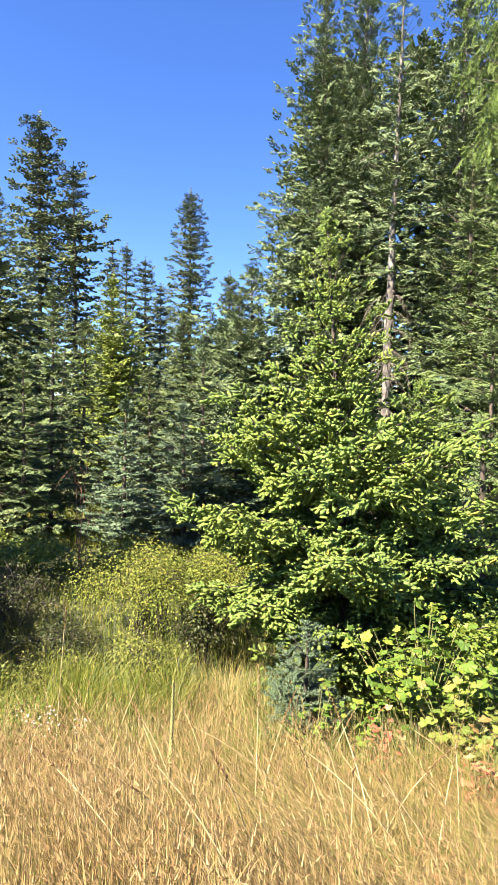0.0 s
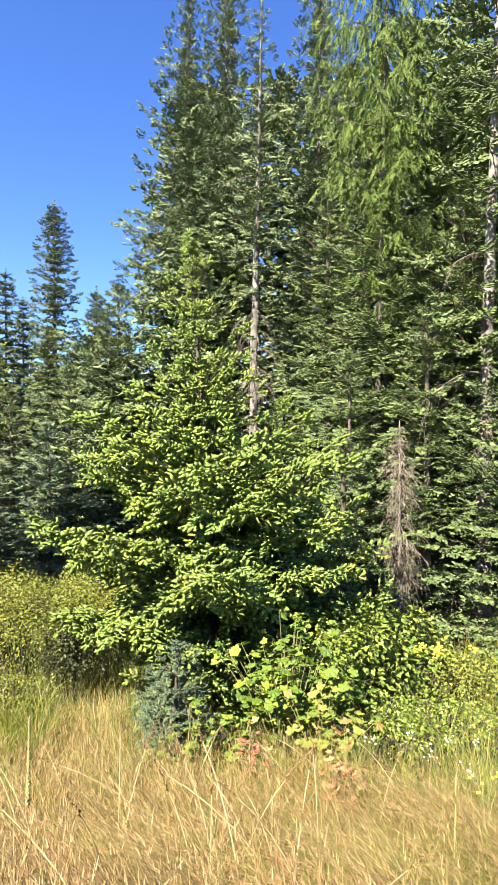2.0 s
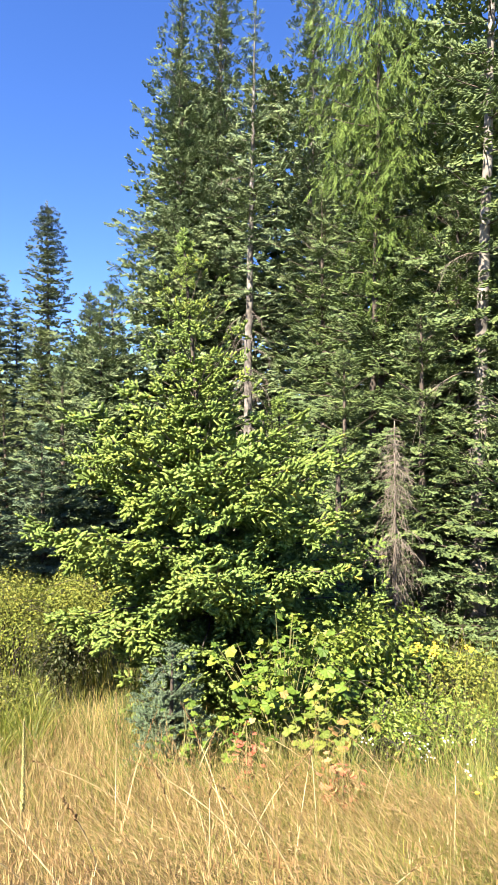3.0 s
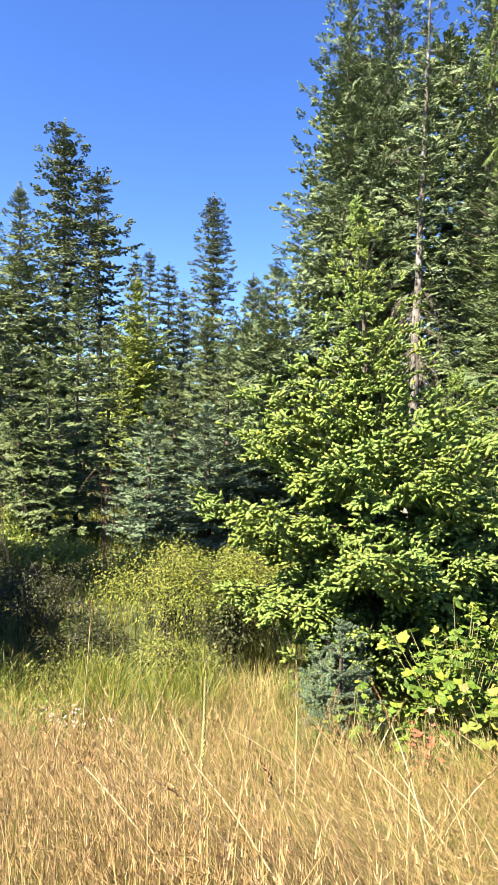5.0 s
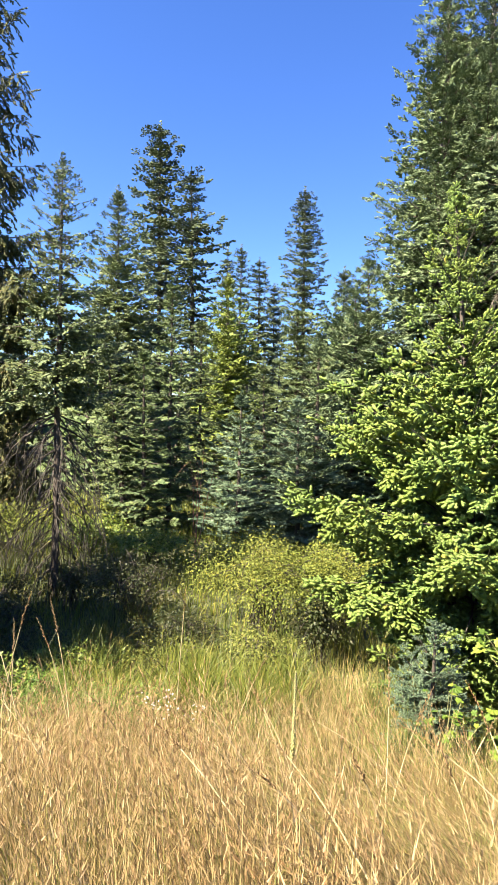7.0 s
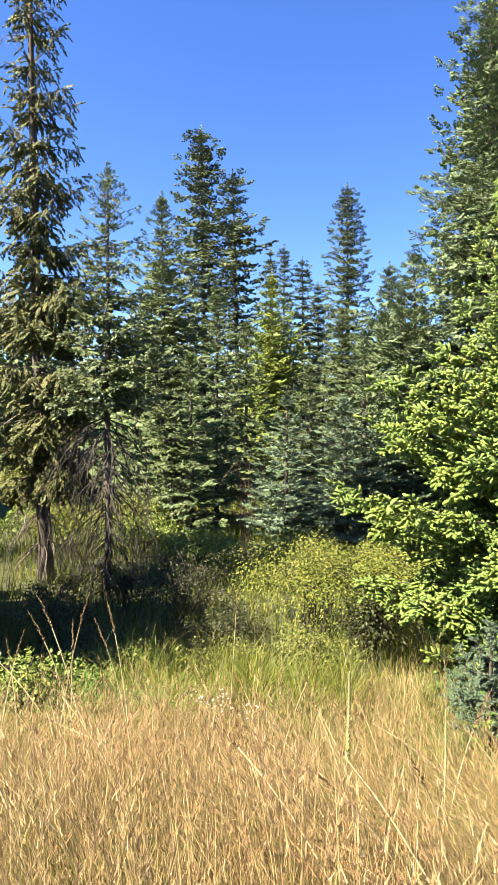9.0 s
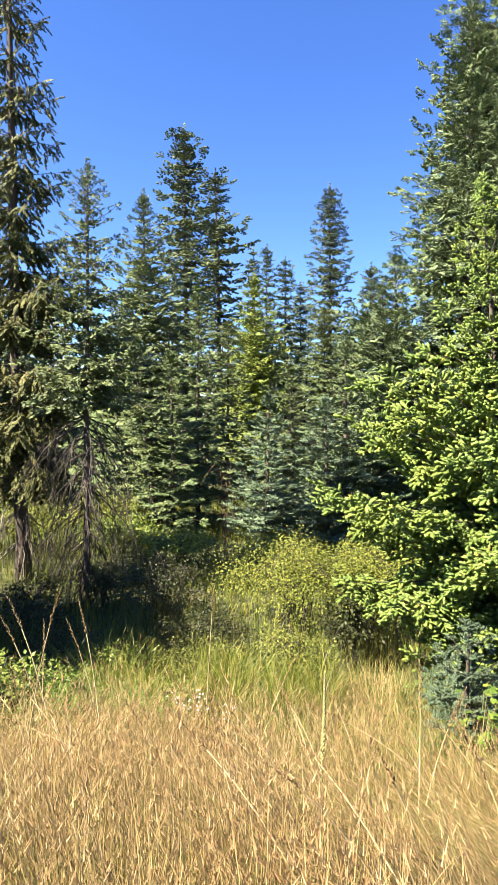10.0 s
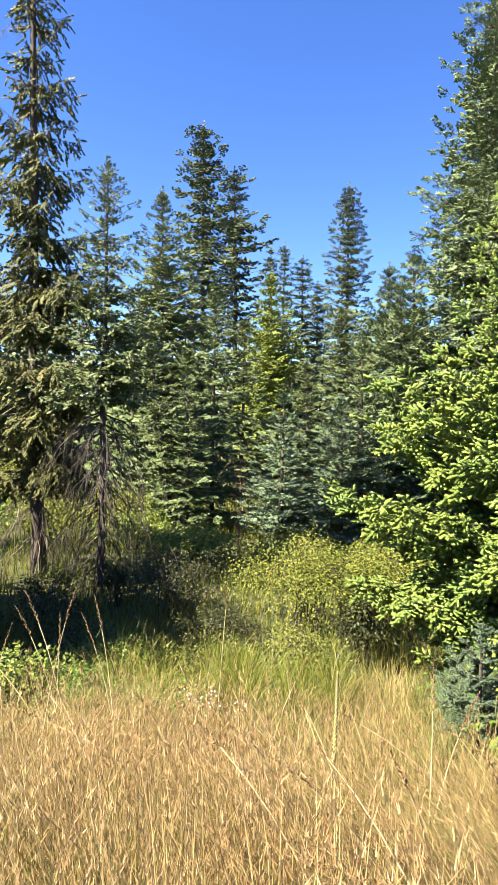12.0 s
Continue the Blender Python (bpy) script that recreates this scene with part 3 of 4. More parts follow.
# ------------------------------------------------------------------ trees
# kind, x, y, height, lean of the top, crown (share of height, radius)
TREES = [
    ("doug", 2.31, 7.76, 6.30, (-0.69, 0.16), [(0.03, 1.55), (0.096, 1.6), (0.224, 1.98), (0.363, 2.10), (0.514, 1.42), (0.619, 0.90), (0.712, 0.64), (0.875, 0.31), (0.944, 0.10)]),
    ("doug", 3.32, 8.30, 4.25, (-0.12, 0.05), [(0.1, 1.15), (0.3, 1.3), (0.5, 0.95), (0.7, 0.62), (0.88, 0.30)]),
    ("blue", 1.27, 5.65, 1.21, (-0.02, 0.00), [(0.134, 0.47), (0.401, 0.45), (0.667, 0.31), (0.889, 0.12)]),
    ("oldspruce", -5.47, 10.78, 12.90, (-0.64, -0.35), [(0.148, 1.15), (0.308, 1.15), (0.464, 0.94), (0.619, 0.71), (0.808, 0.56), (0.956, 0.17)]),
    ("thinspruce", -4.09, 10.31, 7.49, (-0.22, -0.09), [(0.13, 0.71), (0.274, 1.1), (0.469, 1.2), (0.649, 0.86), (0.802, 0.52), (0.89, 0.44), (0.966, 0.13)]),
    ("spruce", -6.23, 21.19, 10.71, (-0.64, -0.20), [(0.172, 1.7), (0.448, 1.6), (0.685, 1.26), (0.847, 0.58), (0.955, 0.17)]),
    ("sparse", -7.42, 31.22, 17.71, (-0.77, -0.19), [(0.324, 1.75), (0.534, 1.42), (0.726, 1.28), (0.902, 1.0), (0.981, 0.45)]),
    ("sparse", -5.37, 30.62, 15.26, (-0.98, -0.19), [(0.467, 0.85), (0.594, 1.38), (0.739, 1.75), (0.811, 1.32), (0.874, 0.42), (0.919, 0.75), (0.973, 0.72)]),
    ("spruce2", -3.52, 16.72, 6.76, (-0.27, -0.06), [(0.092, 1.09), (0.412, 0.93), (0.685, 0.59), (0.91, 0.19)]),
    ("spruce", -4.27, 15.52, 5.17, (-0.84, -0.26), [(0.034, 0.96), (0.257, 1.02), (0.59, 0.8), (0.864, 0.44)]),
    ("spruce2", -3.77, 15.13, 4.76, (-0.27, -0.07), [(0.089, 0.78), (0.296, 0.78), (0.591, 0.63), (0.883, 0.28)]),
    ("yellow", -3.21, 26.90, 9.31, (-0.46, -0.06), [(0.296, 1.47), (0.558, 1.28), (0.766, 0.89), (0.922, 0.35)]),
    ("sparse", -5.20, 41.77, 14.72, (-0.69, -0.09), [(0.54, 1.23), (0.796, 0.86), (0.924, 0.39)]),
    ("sparse", -4.64, 45.85, 16.05, (-0.83, -0.09), [(0.528, 0.93), (0.734, 0.77), (0.888, 0.43), (0.964, 0.39)]),
    ("sparse", -3.27, 45.97, 15.19, (-0.81, -0.07), [(0.48, 1.34), (0.67, 1.27), (0.86, 0.94), (0.954, 0.52)]),
    ("sparse", -2.31, 48.03, 13.83, (-0.70, -0.04), [(0.637, 1.05), (0.823, 0.88), (0.947, 0.53)]),
    ("sparse2", -0.01, 40.09, 18.21, (-0.95, -0.01), [(0.471, 1.32), (0.608, 1.41), (0.725, 1.27), (0.861, 0.91), (0.957, 0.54)]),
    ("spruce", -0.18, 26.08, 7.99, (-0.43, -0.01), [(0.303, 1.18), (0.594, 1.14), (0.826, 0.86), (0.942, 0.48)]),
    ("sparse", 1.94, 30.02, 10.63, (-0.55, 0.03), [(0.678, 0.72), (0.851, 0.56), (0.951, 0.28)]),
    ("bluespruce", -1.50, 15.51, 3.75, (-0.12, -0.01), [(0.137, 1.0), (0.25, 1.11), (0.438, 0.88), (0.701, 0.53), (0.888, 0.2)]),
    ("spruce", -1.06, 19.06, 4.83, (-0.31, -0.02), [(0.166, 0.95), (0.593, 0.66), (0.876, 0.28)]),
    ("dense", 0.47, 16.58, 5.31, (-0.25, 0.01), [(0.086, 1.36), (0.225, 1.43), (0.503, 1.17), (0.724, 0.75), (0.917, 0.3)]),
    ("bluespruce", 0.02, 15.58, 3.80, (-0.23, -0.00), [(0.195, 1.07), (0.452, 0.85), (0.745, 0.53), (0.927, 0.14)]),
    ("dense", 1.61, 18.51, 7.20, (-0.40, 0.03), [(0.051, 1.52), (0.278, 1.6), (0.549, 1.43), (0.775, 0.93), (0.933, 0.34)]),
    ("dense", 2.13, 18.77, 8.14, (-0.60, 0.06), [(0.263, 1.47), (0.559, 1.38), (0.811, 0.88), (0.937, 0.35)]),
    ("tall", 3.91, 19.97, 18.63, (-0.39, 0.07), [(0.111, 2.42), (0.269, 2.62), (0.409, 2.48), (0.539, 2.06), (0.64, 1.52), (0.736, 1.3), (0.852, 0.79), (0.954, 0.37)]),
    ("tall", 5.37, 19.64, 19.17, (-0.60, 0.15), [(0.265, 1.68), (0.46, 1.84), (0.608, 1.71), (0.736, 1.31), (0.855, 0.89), (0.955, 0.6)]),
    ("snag", 5.27, 16.24, 15.96, (-0.31, 0.09), [(0.44, 0.72), (0.579, 1.24), (0.698, 1.21), (0.799, 0.89), (0.879, 0.48), (0.96, 0.23)]),
    ("tall", 7.94, 18.23, 18.99, (-0.41, 0.17), [(0.318, 2.02), (0.511, 1.82), (0.656, 1.5), (0.793, 1.1), (0.891, 0.71), (0.951, 0.54)]),
    ("larch", 6.62, 11.77, 16.35, (-0.16, 0.09), [(0.418, 0.64), (0.486, 1.18), (0.562, 1.28), (0.645, 1.68), (0.722, 1.82), (0.814, 1.46), (0.93, 0.49)]),
    ("fir", 7.10, 11.96, 10.96, (-0.43, 0.24), [(0.02, 1.95), (0.143, 2.11), (0.313, 1.91), (0.484, 1.73), (0.633, 1.45), (0.772, 1.15), (0.877, 0.63), (0.959, 0.26)]),
    ("fir", 6.83, 14.35, 10.21, (-0.43, 0.19), [(0.048, 1.62), (0.258, 1.6), (0.47, 1.31), (0.669, 1.12), (0.827, 0.76), (0.942, 0.28)]),
    ("palefir", 7.69, 9.65, 16.80, (-0.03, 0.03), [(0.304, 1.48), (0.4, 1.64), (0.528, 1.61), (0.658, 1.53), (0.788, 1.16), (0.92, 0.47)]),
    ("fir", 7.79, 10.32, 8.84, (-0.19, 0.13), [(0.018, 1.45), (0.08, 1.68), (0.269, 1.65), (0.446, 1.54), (0.651, 1.32), (0.805, 0.92), (0.935, 0.38)]),
    ("back", 9.45, 13.43, 12.98, (-0.35, 0.23), [(0.156, 1.95), (0.433, 1.82), (0.658, 1.57), (0.828, 1.15), (0.943, 0.51)]),
    ("back", 10.34, 10.11, 14.39, (-0.12, 0.12), [(0.021, 1.74), (0.248, 1.84), (0.495, 1.77), (0.745, 1.63), (0.915, 0.96)]),
    ("back", 10.45, 20.37, 17.67, (-0.49, 0.24), [(0.309, 2.1), (0.605, 1.98), (0.831, 1.4), (0.952, 0.61)]),
    ("back", 13.89, 16.99, 17.26, (-0.33, 0.26), [(0.097, 2.2), (0.422, 2.24), (0.753, 1.97), (0.921, 0.92)]),
    ("fir", 5.75, 10.99, 5.44, (-0.22, 0.11), [(0.096, 1.04), (0.299, 1.14), (0.524, 1.02), (0.751, 0.68), (0.938, 0.23)]),
    ("fir", 6.82, 10.02, 6.28, (-0.18, 0.12), [(0.081, 1.13), (0.3, 1.23), (0.554, 1.05), (0.759, 0.78), (0.931, 0.23)]),
    ("fir", 7.58, 8.58, 5.49, (-0.05, 0.04), [(0.124, 1.18), (0.384, 1.31), (0.647, 1.15), (0.788, 0.73), (0.929, 0.26)]),
    ("fir", 4.97, 9.70, 3.74, (-0.14, 0.06), [(0.186, 0.77), (0.447, 0.81), (0.71, 0.6), (0.921, 0.2)]),
    ("back", 5.75, 24.18, 18.07, (-0.65, 0.14), [(0.303, 2.28), (0.682, 1.94), (0.936, 0.78)]),
    ("back", 8.67, 23.32, 18.73, (-0.60, 0.21), [(0.299, 2.28), (0.666, 1.94), (0.938, 0.79)]),
    ("back", 12.63, 20.31, 19.91, (-0.49, 0.29), [(0.281, 2.19), (0.605, 2.09), (0.934, 0.78)]),
    ("back", 14.06, 19.37, 20.96, (-0.45, 0.31), [(0.268, 2.19), (0.569, 2.09), (0.938, 0.79)]),
    ("back", 1.73, 26.83, 8.01, (-0.54, 0.03), [(0.117, 1.97), (0.575, 1.47), (0.909, 0.5)]),
    ("back", -11.24, 21.31, 7.31, (-0.20, -0.11), [(0.499, 1.53), (0.889, 0.44)]),
    ("back", -12.34, 19.51, 7.67, (-0.18, -0.12), [(0.458, 1.46), (0.853, 0.42)]),
    ("back", -6.96, 19.91, 5.58, (-0.19, -0.07), [(0.5, 1.14), (0.867, 0.38)]),
    ("dead", 5.81, 9.24, 4.11, (-0.14, 0.08), [(0.282, 0.39), (0.61, 0.32), (0.846, 0.28), (0.941, 0.12)]),
]
for number, row in enumerate(TREES):
    conifer(100 + number, *row)
conifer(195, "spruce", -3.6, 21.7, 6.6, (-0.2, 0.0), [(0.05, 1.3), (0.35, 1.1), (0.7, 0.6), (0.92, 0.2)])
for number, (sx, sy, sh) in enumerate(((-8.0, 6.0, 6.8), (-6.7, 4.7, 5.2), (-7.6, 3.6, 5.5), (-6.5, 6.3, 4.6))):
    conifer(190 + number, "back", sx, sy, sh, (0.0, 0.0), [(0.1, 2.1), (0.4, 1.9), (0.8, 0.8)], label="dark green spruce whose shade falls on the hollow")


def bough_fan(rng, fingers=5):
    """A whole far bough of unit length: a fan of slim fingers, a little cupped."""
    v, f = [], []
    for k in range(fingers):
        u = 0.15 + 0.7 * k / fingers
        side = -1 if k % 2 else 1
        a = side * rng.uniform(0.3, 0.9)
        l = rng.uniform(0.34, 0.52) * (1.15 - 0.5 * u)
        p = np.array([u, 0, rng.normal(0, 0.03)])
        d = np.array([math.cos(a), math.sin(a), rng.normal(-0.05, 0.12)])
        w = np.array([-math.sin(a), math.cos(a), 0]) * 0.15
        up = np.array([0, 0, 0.11])
        n = len(v)
        v += [p, p + d * l * 0.45 + w, p + d * l * 0.45 - w, p + d * l * 0.5 + up, p + d * l]
        f += [[n, n + 1, n + 3], [n, n + 3, n + 2], [n + 1, n + 4, n + 3], [n + 3, n + 4, n + 2]]
    return np.array(v), np.array(f)


def far_woods():
    """The closed wall of young conifers behind the single trees."""
    rng = np.random.default_rng(55)
    tpl = [bough_fan(rng, 4) for _ in range(5)]
    pos, way, size, tv, tf, off = [], [], [], [], [], 0
    for i in range(150):
        a = radians(-54 + 110 * (i + rng.random()) / 150)
        r = rng.uniform(27, 60)
        x, y = r * math.sin(a), r * math.cos(a)
        h = (r * 0.195 + 2.9) * rng.uniform(0.74, 1.03)
        z = float(ground_z(x, y))
        n = int(9 * h)
        u = rng.random(n) ** 0.8
        az = rng.uniform(0, 2 * np.pi, n)
        out = 0.15 * h * (1 - u) ** 0.85 + 0.12
        pos.append(np.stack([x + 0.15 * out * np.cos(az), y + 0.15 * out * np.sin(az), z + h * (0.02 + 0.95 * u)], -1))
        way.append(np.stack([np.cos(az), np.sin(az), rng.normal(-0.05, 0.12, n) + 0.7 * u ** 2], -1))
        size.append(out * rng.uniform(0.8, 1.25, n) + 0.15)
        v, f = tubes((np.array([x, y, z]) + np.outer(np.linspace(0, 1, 4), [0, 0, h]))[None], np.array([[0.10, 0.08, 0.05, 0.01]]), 6)
        tv.append(v), tf.append(f + off)
        off += len(v)
    v, f = plumes(rng, tpl, np.concatenate(pos), np.concatenate(way), np.concatenate(size), 0.3)
    tagged(new("far_woods", tri_mesh("far_woods", v, f, M_SPRUCE)), "dense dark conifer woods behind the meadow", "forest", kind="stuff")
    tagged(new("far_trunks", tri_mesh("far_trunks", np.concatenate(tv), np.concatenate(tf), M_BARK)), "dark trunks of the woods behind", "forest", kind="stuff")


far_woods()


# ------------------------------------------------------------------ grass
def blades(rng, x, y, height, width, bend, droop=0.35, segs=2):
    """Bent grass blades as slim ribbons that end in a point."""
    n = len(x)
    z = ground_z(x, y)
    a = rng.uniform(0, 2 * np.pi, n)
    across = np.stack([np.cos(a), np.sin(a), 0 * a], -1) * (width / 2)[:, None]
    u = np.linspace(0, 1, segs + 1)
    base = np.stack([x, y, z - 0.02], -1)
    way = np.stack([bend[:, 0], bend[:, 1], 0 * x], -1)
    pts = base[:, None] + height[:, None, None] * (u[None, :, None] * np.array([0, 0, 1.0]) + (u ** 1.8)[None, :, None] * way[:, None] - (droop * np.linalg.norm(way, axis=1))[:, None, None] * (u ** 3)[None, :, None] * np.array([0, 0, 0.9]))
    taper = np.array([1.0, 0.9, 0.65, 0.0][: segs + 1]) if segs == 3 else np.linspace(1, 0, segs + 1)
    lft = pts - across[:, None] * taper[None, :, None]
    rgt = pts + across[:, None] * taper[None, :, None]
    v = np.stack([lft, rgt], 2).reshape(-1, 3)
    k = 2 * (segs + 1)
    q = np.concatenate([[[2 * s, 2 * s + 1, 2 * s + 3], [2 * s, 2 * s + 3, 2 * s + 2]] for s in range(segs)])[:-1]
    f = (np.arange(n) * k)[:, None, None] + q[None]
    return v, f.reshape(-1, 3), pts


def fan(rng, n, r0, r1, a0, a1, power=1.0):
    """Places in a ring sector in front of the camera's standpoint, denser near by."""
    r = r0 + (r1 - r0) * rng.random(n) ** power
    a = np.radians(rng.uniform(a0, a1, n))
    return r * np.sin(a), r * np.cos(a)


def tussocks(rng, n, r0, r1, stems, spread=0.06):
    """Grass stems in tufts that lean and splay together: foot, lean and height share of each stem."""
    cx, cy = fan(rng, n, r0, r1, -42, 50, 0.95)
    count = rng.integers(stems // 2, stems * 3 // 2, n)
    t = np.repeat(np.arange(n), count)
    off = rng.normal(0, 1, (len(t), 2))
    x, y = cx[t] + spread * off[:, 0], cy[t] + spread * off[:, 1]
    drift = np.sin(1.1 * cx + 0.6) * np.sin(1.7 * cy + 0.8 * cx)
    lean = np.stack([-0.26 - 0.30 * np.clip(0.6 * cx, -0.9, 1) + 0.34 * drift, 0.12 * drift], -1) + rng.normal(0, 0.16, (n, 2))
    return x, y, lean[t] + 0.13 * off + rng.normal(0, 0.07, (len(t), 2)), rng.uniform(0.52, 1.2, n)[t]


def panicle(rng, m=15):
    """A loose seed head of unit length: spikelets standing off an axis, closing towards the tip."""
    u = np.linspace(0.0, 0.92, m) + rng.uniform(-0.03, 0.03, m)
    ph = np.arange(m) * 2.4 + rng.uniform(0, 6.3)
    off = 0.075 * (1.1 - u)
    c = np.stack([u, off * np.cos(ph) * 0.4, off * np.sin(ph) * 0.4], -1)
    d = np.stack([0.20 + 0 * u, off * np.cos(ph), off * np.sin(ph)], -1) * rng.uniform(0.8, 1.2, (m, 1))
    s = np.stack([0 * u, -np.sin(ph), np.cos(ph)], -1) * 0.0075
    return np.stack([c + 0.3 * d - s, c + 0.3 * d + s, c + d], 1).reshape(-1, 3)


def dry_grass():
    rng = np.random.default_rng(7)
    x, y, bend, share = tussocks(rng, 1900, 0.95, 5.0, 24)
    r = np.hypot(x, y)
    keep = rng.random(len(x)) < np.clip((5.1 - r) / 1.0, 0.0, 1.0)
    x, y, bend, share, r = x[keep], y[keep], bend[keep], share[keep], r[keep]
    n = len(x)
    h = rng.uniform(0.44, 0.86, n) * share * np.interp(r, [1.2, 2.2, 3.4, 5], [1.0, 0.94, 0.80, 0.74])
    v, f, pts = blades(rng, x, y, h, rng.uniform(0.0027, 0.0054, n), bend, 0.45, 3)
    tagged(new("dry_grass", tri_mesh("dry_grass", v, f, M_STRAW)), "dense tufts of dry straw-coloured grass on the roadside bank", "grass", kind="stuff")
    # lodged and crossing leaves between the tufts
    m = 9000
    xl, yl = fan(rng, m, 0.95, 4.9, -42, 50, 0.95)
    v, f, _ = blades(rng, xl, yl, rng.uniform(0.3, 0.6, m), rng.uniform(0.003, 0.006, m), rng.normal(0, 0.65, (m, 2)), 0.6, 3)
    tagged(new("lodged_grass", tri_mesh("lodged_grass", v, f, M_STRAW)), "bent and fallen dry leaves between the grass tufts", "grass", kind="stuff")
    m = 26000
    xo, yo = fan(rng, m, 0.95, 6.0, 50, 318, 0.8)
    near = rng.random(m) < np.where(yo > 0.8, 0.9, 0.5)
    xo, yo = xo[near], yo[near]
    m = len(xo)
    ho = rng.uniform(0.3, 0.7, m) * np.where(yo > 0.8, 1.0, 0.35)
    vo, fo, _ = blades(rng, xo, yo, ho, rng.uniform(0.003, 0.006, m), rng.normal(0, 0.36, (m, 2)))
    tagged(new("verge_grass", tri_mesh("verge_grass", vo, fo, M_STRAW)), "dry grass of the verge all round the standpoint", "grass", kind="stuff")
    # seed heads on two in five of the stems
    k = np.where(rng.random(n) < 0.30)[0]
    tip, way = pts[k, 3], unit(pts[k, 3] - pts[k, 2])
    tpl = [panicle(rng) for _ in range(5)]
    pick = rng.integers(0, 5, len(k))
    size = rng.uniform(0.11, 0.24, len(k))
    v = np.concatenate([stamped(tpl[q], (tip - way * 0.06)[pick == q], way[pick == q] + rng.normal(0, 0.07, ((pick == q).sum(), 3)), rng.normal(0, 1, ((pick == q).sum(), 3)), size[pick == q]).reshape(-1, 3) for q in range(5)])
    tagged(new("grass_seed_heads", tri_mesh("grass_seed_heads", v, np.arange(len(v)).reshape(-1, 3), M_SEED)), "pale dry seed heads over the roadside grass", "grass", kind="stuff")


def green_grass():
    rng = np.random.default_rng(8)
    parts = []
    n = 16000
    x, y = fan(rng, n, 1.0, 5.0, -42, 50, 1.0)
    parts.append(blades(rng, x, y, rng.uniform(0.32, 0.62, n), rng.uniform(0.003, 0.006, n), rng.normal(0, 0.28, (n, 2)))[:2])
    n = 29000
    x, y = fan(rng, n, 3.9, 9.5, -45, 52, 1.1)
    x[:5000], y[:5000] = rng.uniform(-5.2, -1.6, 5000), rng.uniform(5.8, 9.0, 5000)
    tuft = 0.55 + 0.45 * np.sin(2.9 * x + 1.3 * y) * np.sin(2.2 * y - 1.7 * x)
    parts.append(blades(rng, x, y, rng.uniform(0.30, 0.74, n) * (0.6 + 0.7 * tuft), rng.uniform(0.005, 0.010, n), rng.normal(0, 0.42, (n, 2)) + np.array([-0.15, 0]), 0.5, 2)[:2])
    n = 26000
    x, y = fan(rng, n, 9.0, 22, -45, 50, 0.9)
    parts.append(blades(rng, x, y, rng.uniform(0.3, 0.75, n), rng.uniform(0.010, 0.022, n), rng.normal(0, 0.3, (n, 2)))[:2])
    n = 3000
    c = np.array([[0.35, 5.5], [0.75, 5.9], [-0.15, 5.7], [0.15, 6.4], [-0.6, 5.4], [0.6, 6.9]])[rng.integers(0, 6, n)]
    v, f, _ = blades(rng, c[:, 0] + rng.normal(0, 0.24, n), c[:, 1] + rng.normal(0, 0.24, n), rng.uniform(0.25, 0.62, n), rng.uniform(0.004, 0.008, n), rng.normal(0, 0.42, (n, 2)) + np.array([-0.1, 0]), 0.5, 3)
    tagged(new("brown_grass_patch", tri_mesh("brown_grass_patch", v, f, M_STRAW)), "patch of tall brown grass below the yellowing bush", "grass", kind="stuff")
    n = 3600
    c = np.stack([rng.uniform(-2.6, 0.1, 40), rng.uniform(5.4, 7.4, 40)], -1)[rng.integers(0, 40, n)]
    v, f, _ = blades(rng, c[:, 0] + rng.normal(0, 0.07, n), c[:, 1] + rng.normal(0, 0.07, n), rng.uniform(0.45, 0.95, n), rng.uniform(0.006, 0.011, n), rng.normal(0, 0.38, (n, 2)), 0.7, 3)
    tagged(new("long_green_grass", tri_mesh("long_green_grass", v, f, M_GRASS)), "tufts of long arching green grass on the slope", "grass", kind="stuff")
    n = 2600
    c = np.array([[-0.15, 1.75], [0.9, 1.6], [1.55, 2.1], [-0.75, 1.9], [0.35, 2.5], [2.1, 2.4], [-0.45, 2.6]])[rng.integers(0, 7, n)]
    v, f, _ = blades(rng, c[:, 0] + rng.normal(0, 0.09, n), c[:, 1] + rng.normal(0, 0.09, n), rng.uniform(0.3, 0.55, n), rng.uniform(0.003, 0.006, n), rng.normal(0, 0.3, (n, 2)), 0.35, 3)
    tagged(new("fresh_grass_tufts", tri_mesh("fresh_grass_tufts", v, f, M_GRASS)), "fresh green tufts in the dry grass", "grass", kind="stuff")
    for (v, f), nm, lb in zip(parts, ("green_undergrass", "green_bank_grass", "meadow_grass"), ("short green grass among dry stems", "green and yellowing grass at the foot of the bank", "tall lush meadow grass before the trees")):
        tagged(new(nm, tri_mesh(nm, v, f, M_GRASS if nm == "meadow_grass" else M_BANK)), lb, "grass", kind="stuff")


dry_grass()
green_grass()


# ------------------------------------------------------------------ shrubs
def leaf_template(rng, fold=0.25, wide=0.55):
    """A leaf of unit length: four triangles, folded along its rib and bent down at the tip."""
    rib = np.array([[0, 0, 0], [0.35, 0, 0.03], [0.72, 0, 0.0], [1.0, 0, -0.10]])
    l = np.array([[0.28, wide * 0.5, fold * 0.3], [0.68, wide * 0.36, fold * 0.2]])
    r = l * [1, -1, 1]
    l, r = (l[:1] + [[0.12, 0, 0]]), (r[:1] + [[0.12, 0, 0]])
    return np.array([rib[0], l[0], rib[1], rib[0], rib[1], r[0], rib[1], l[0], rib[3], rib[1], rib[3], r[0]])


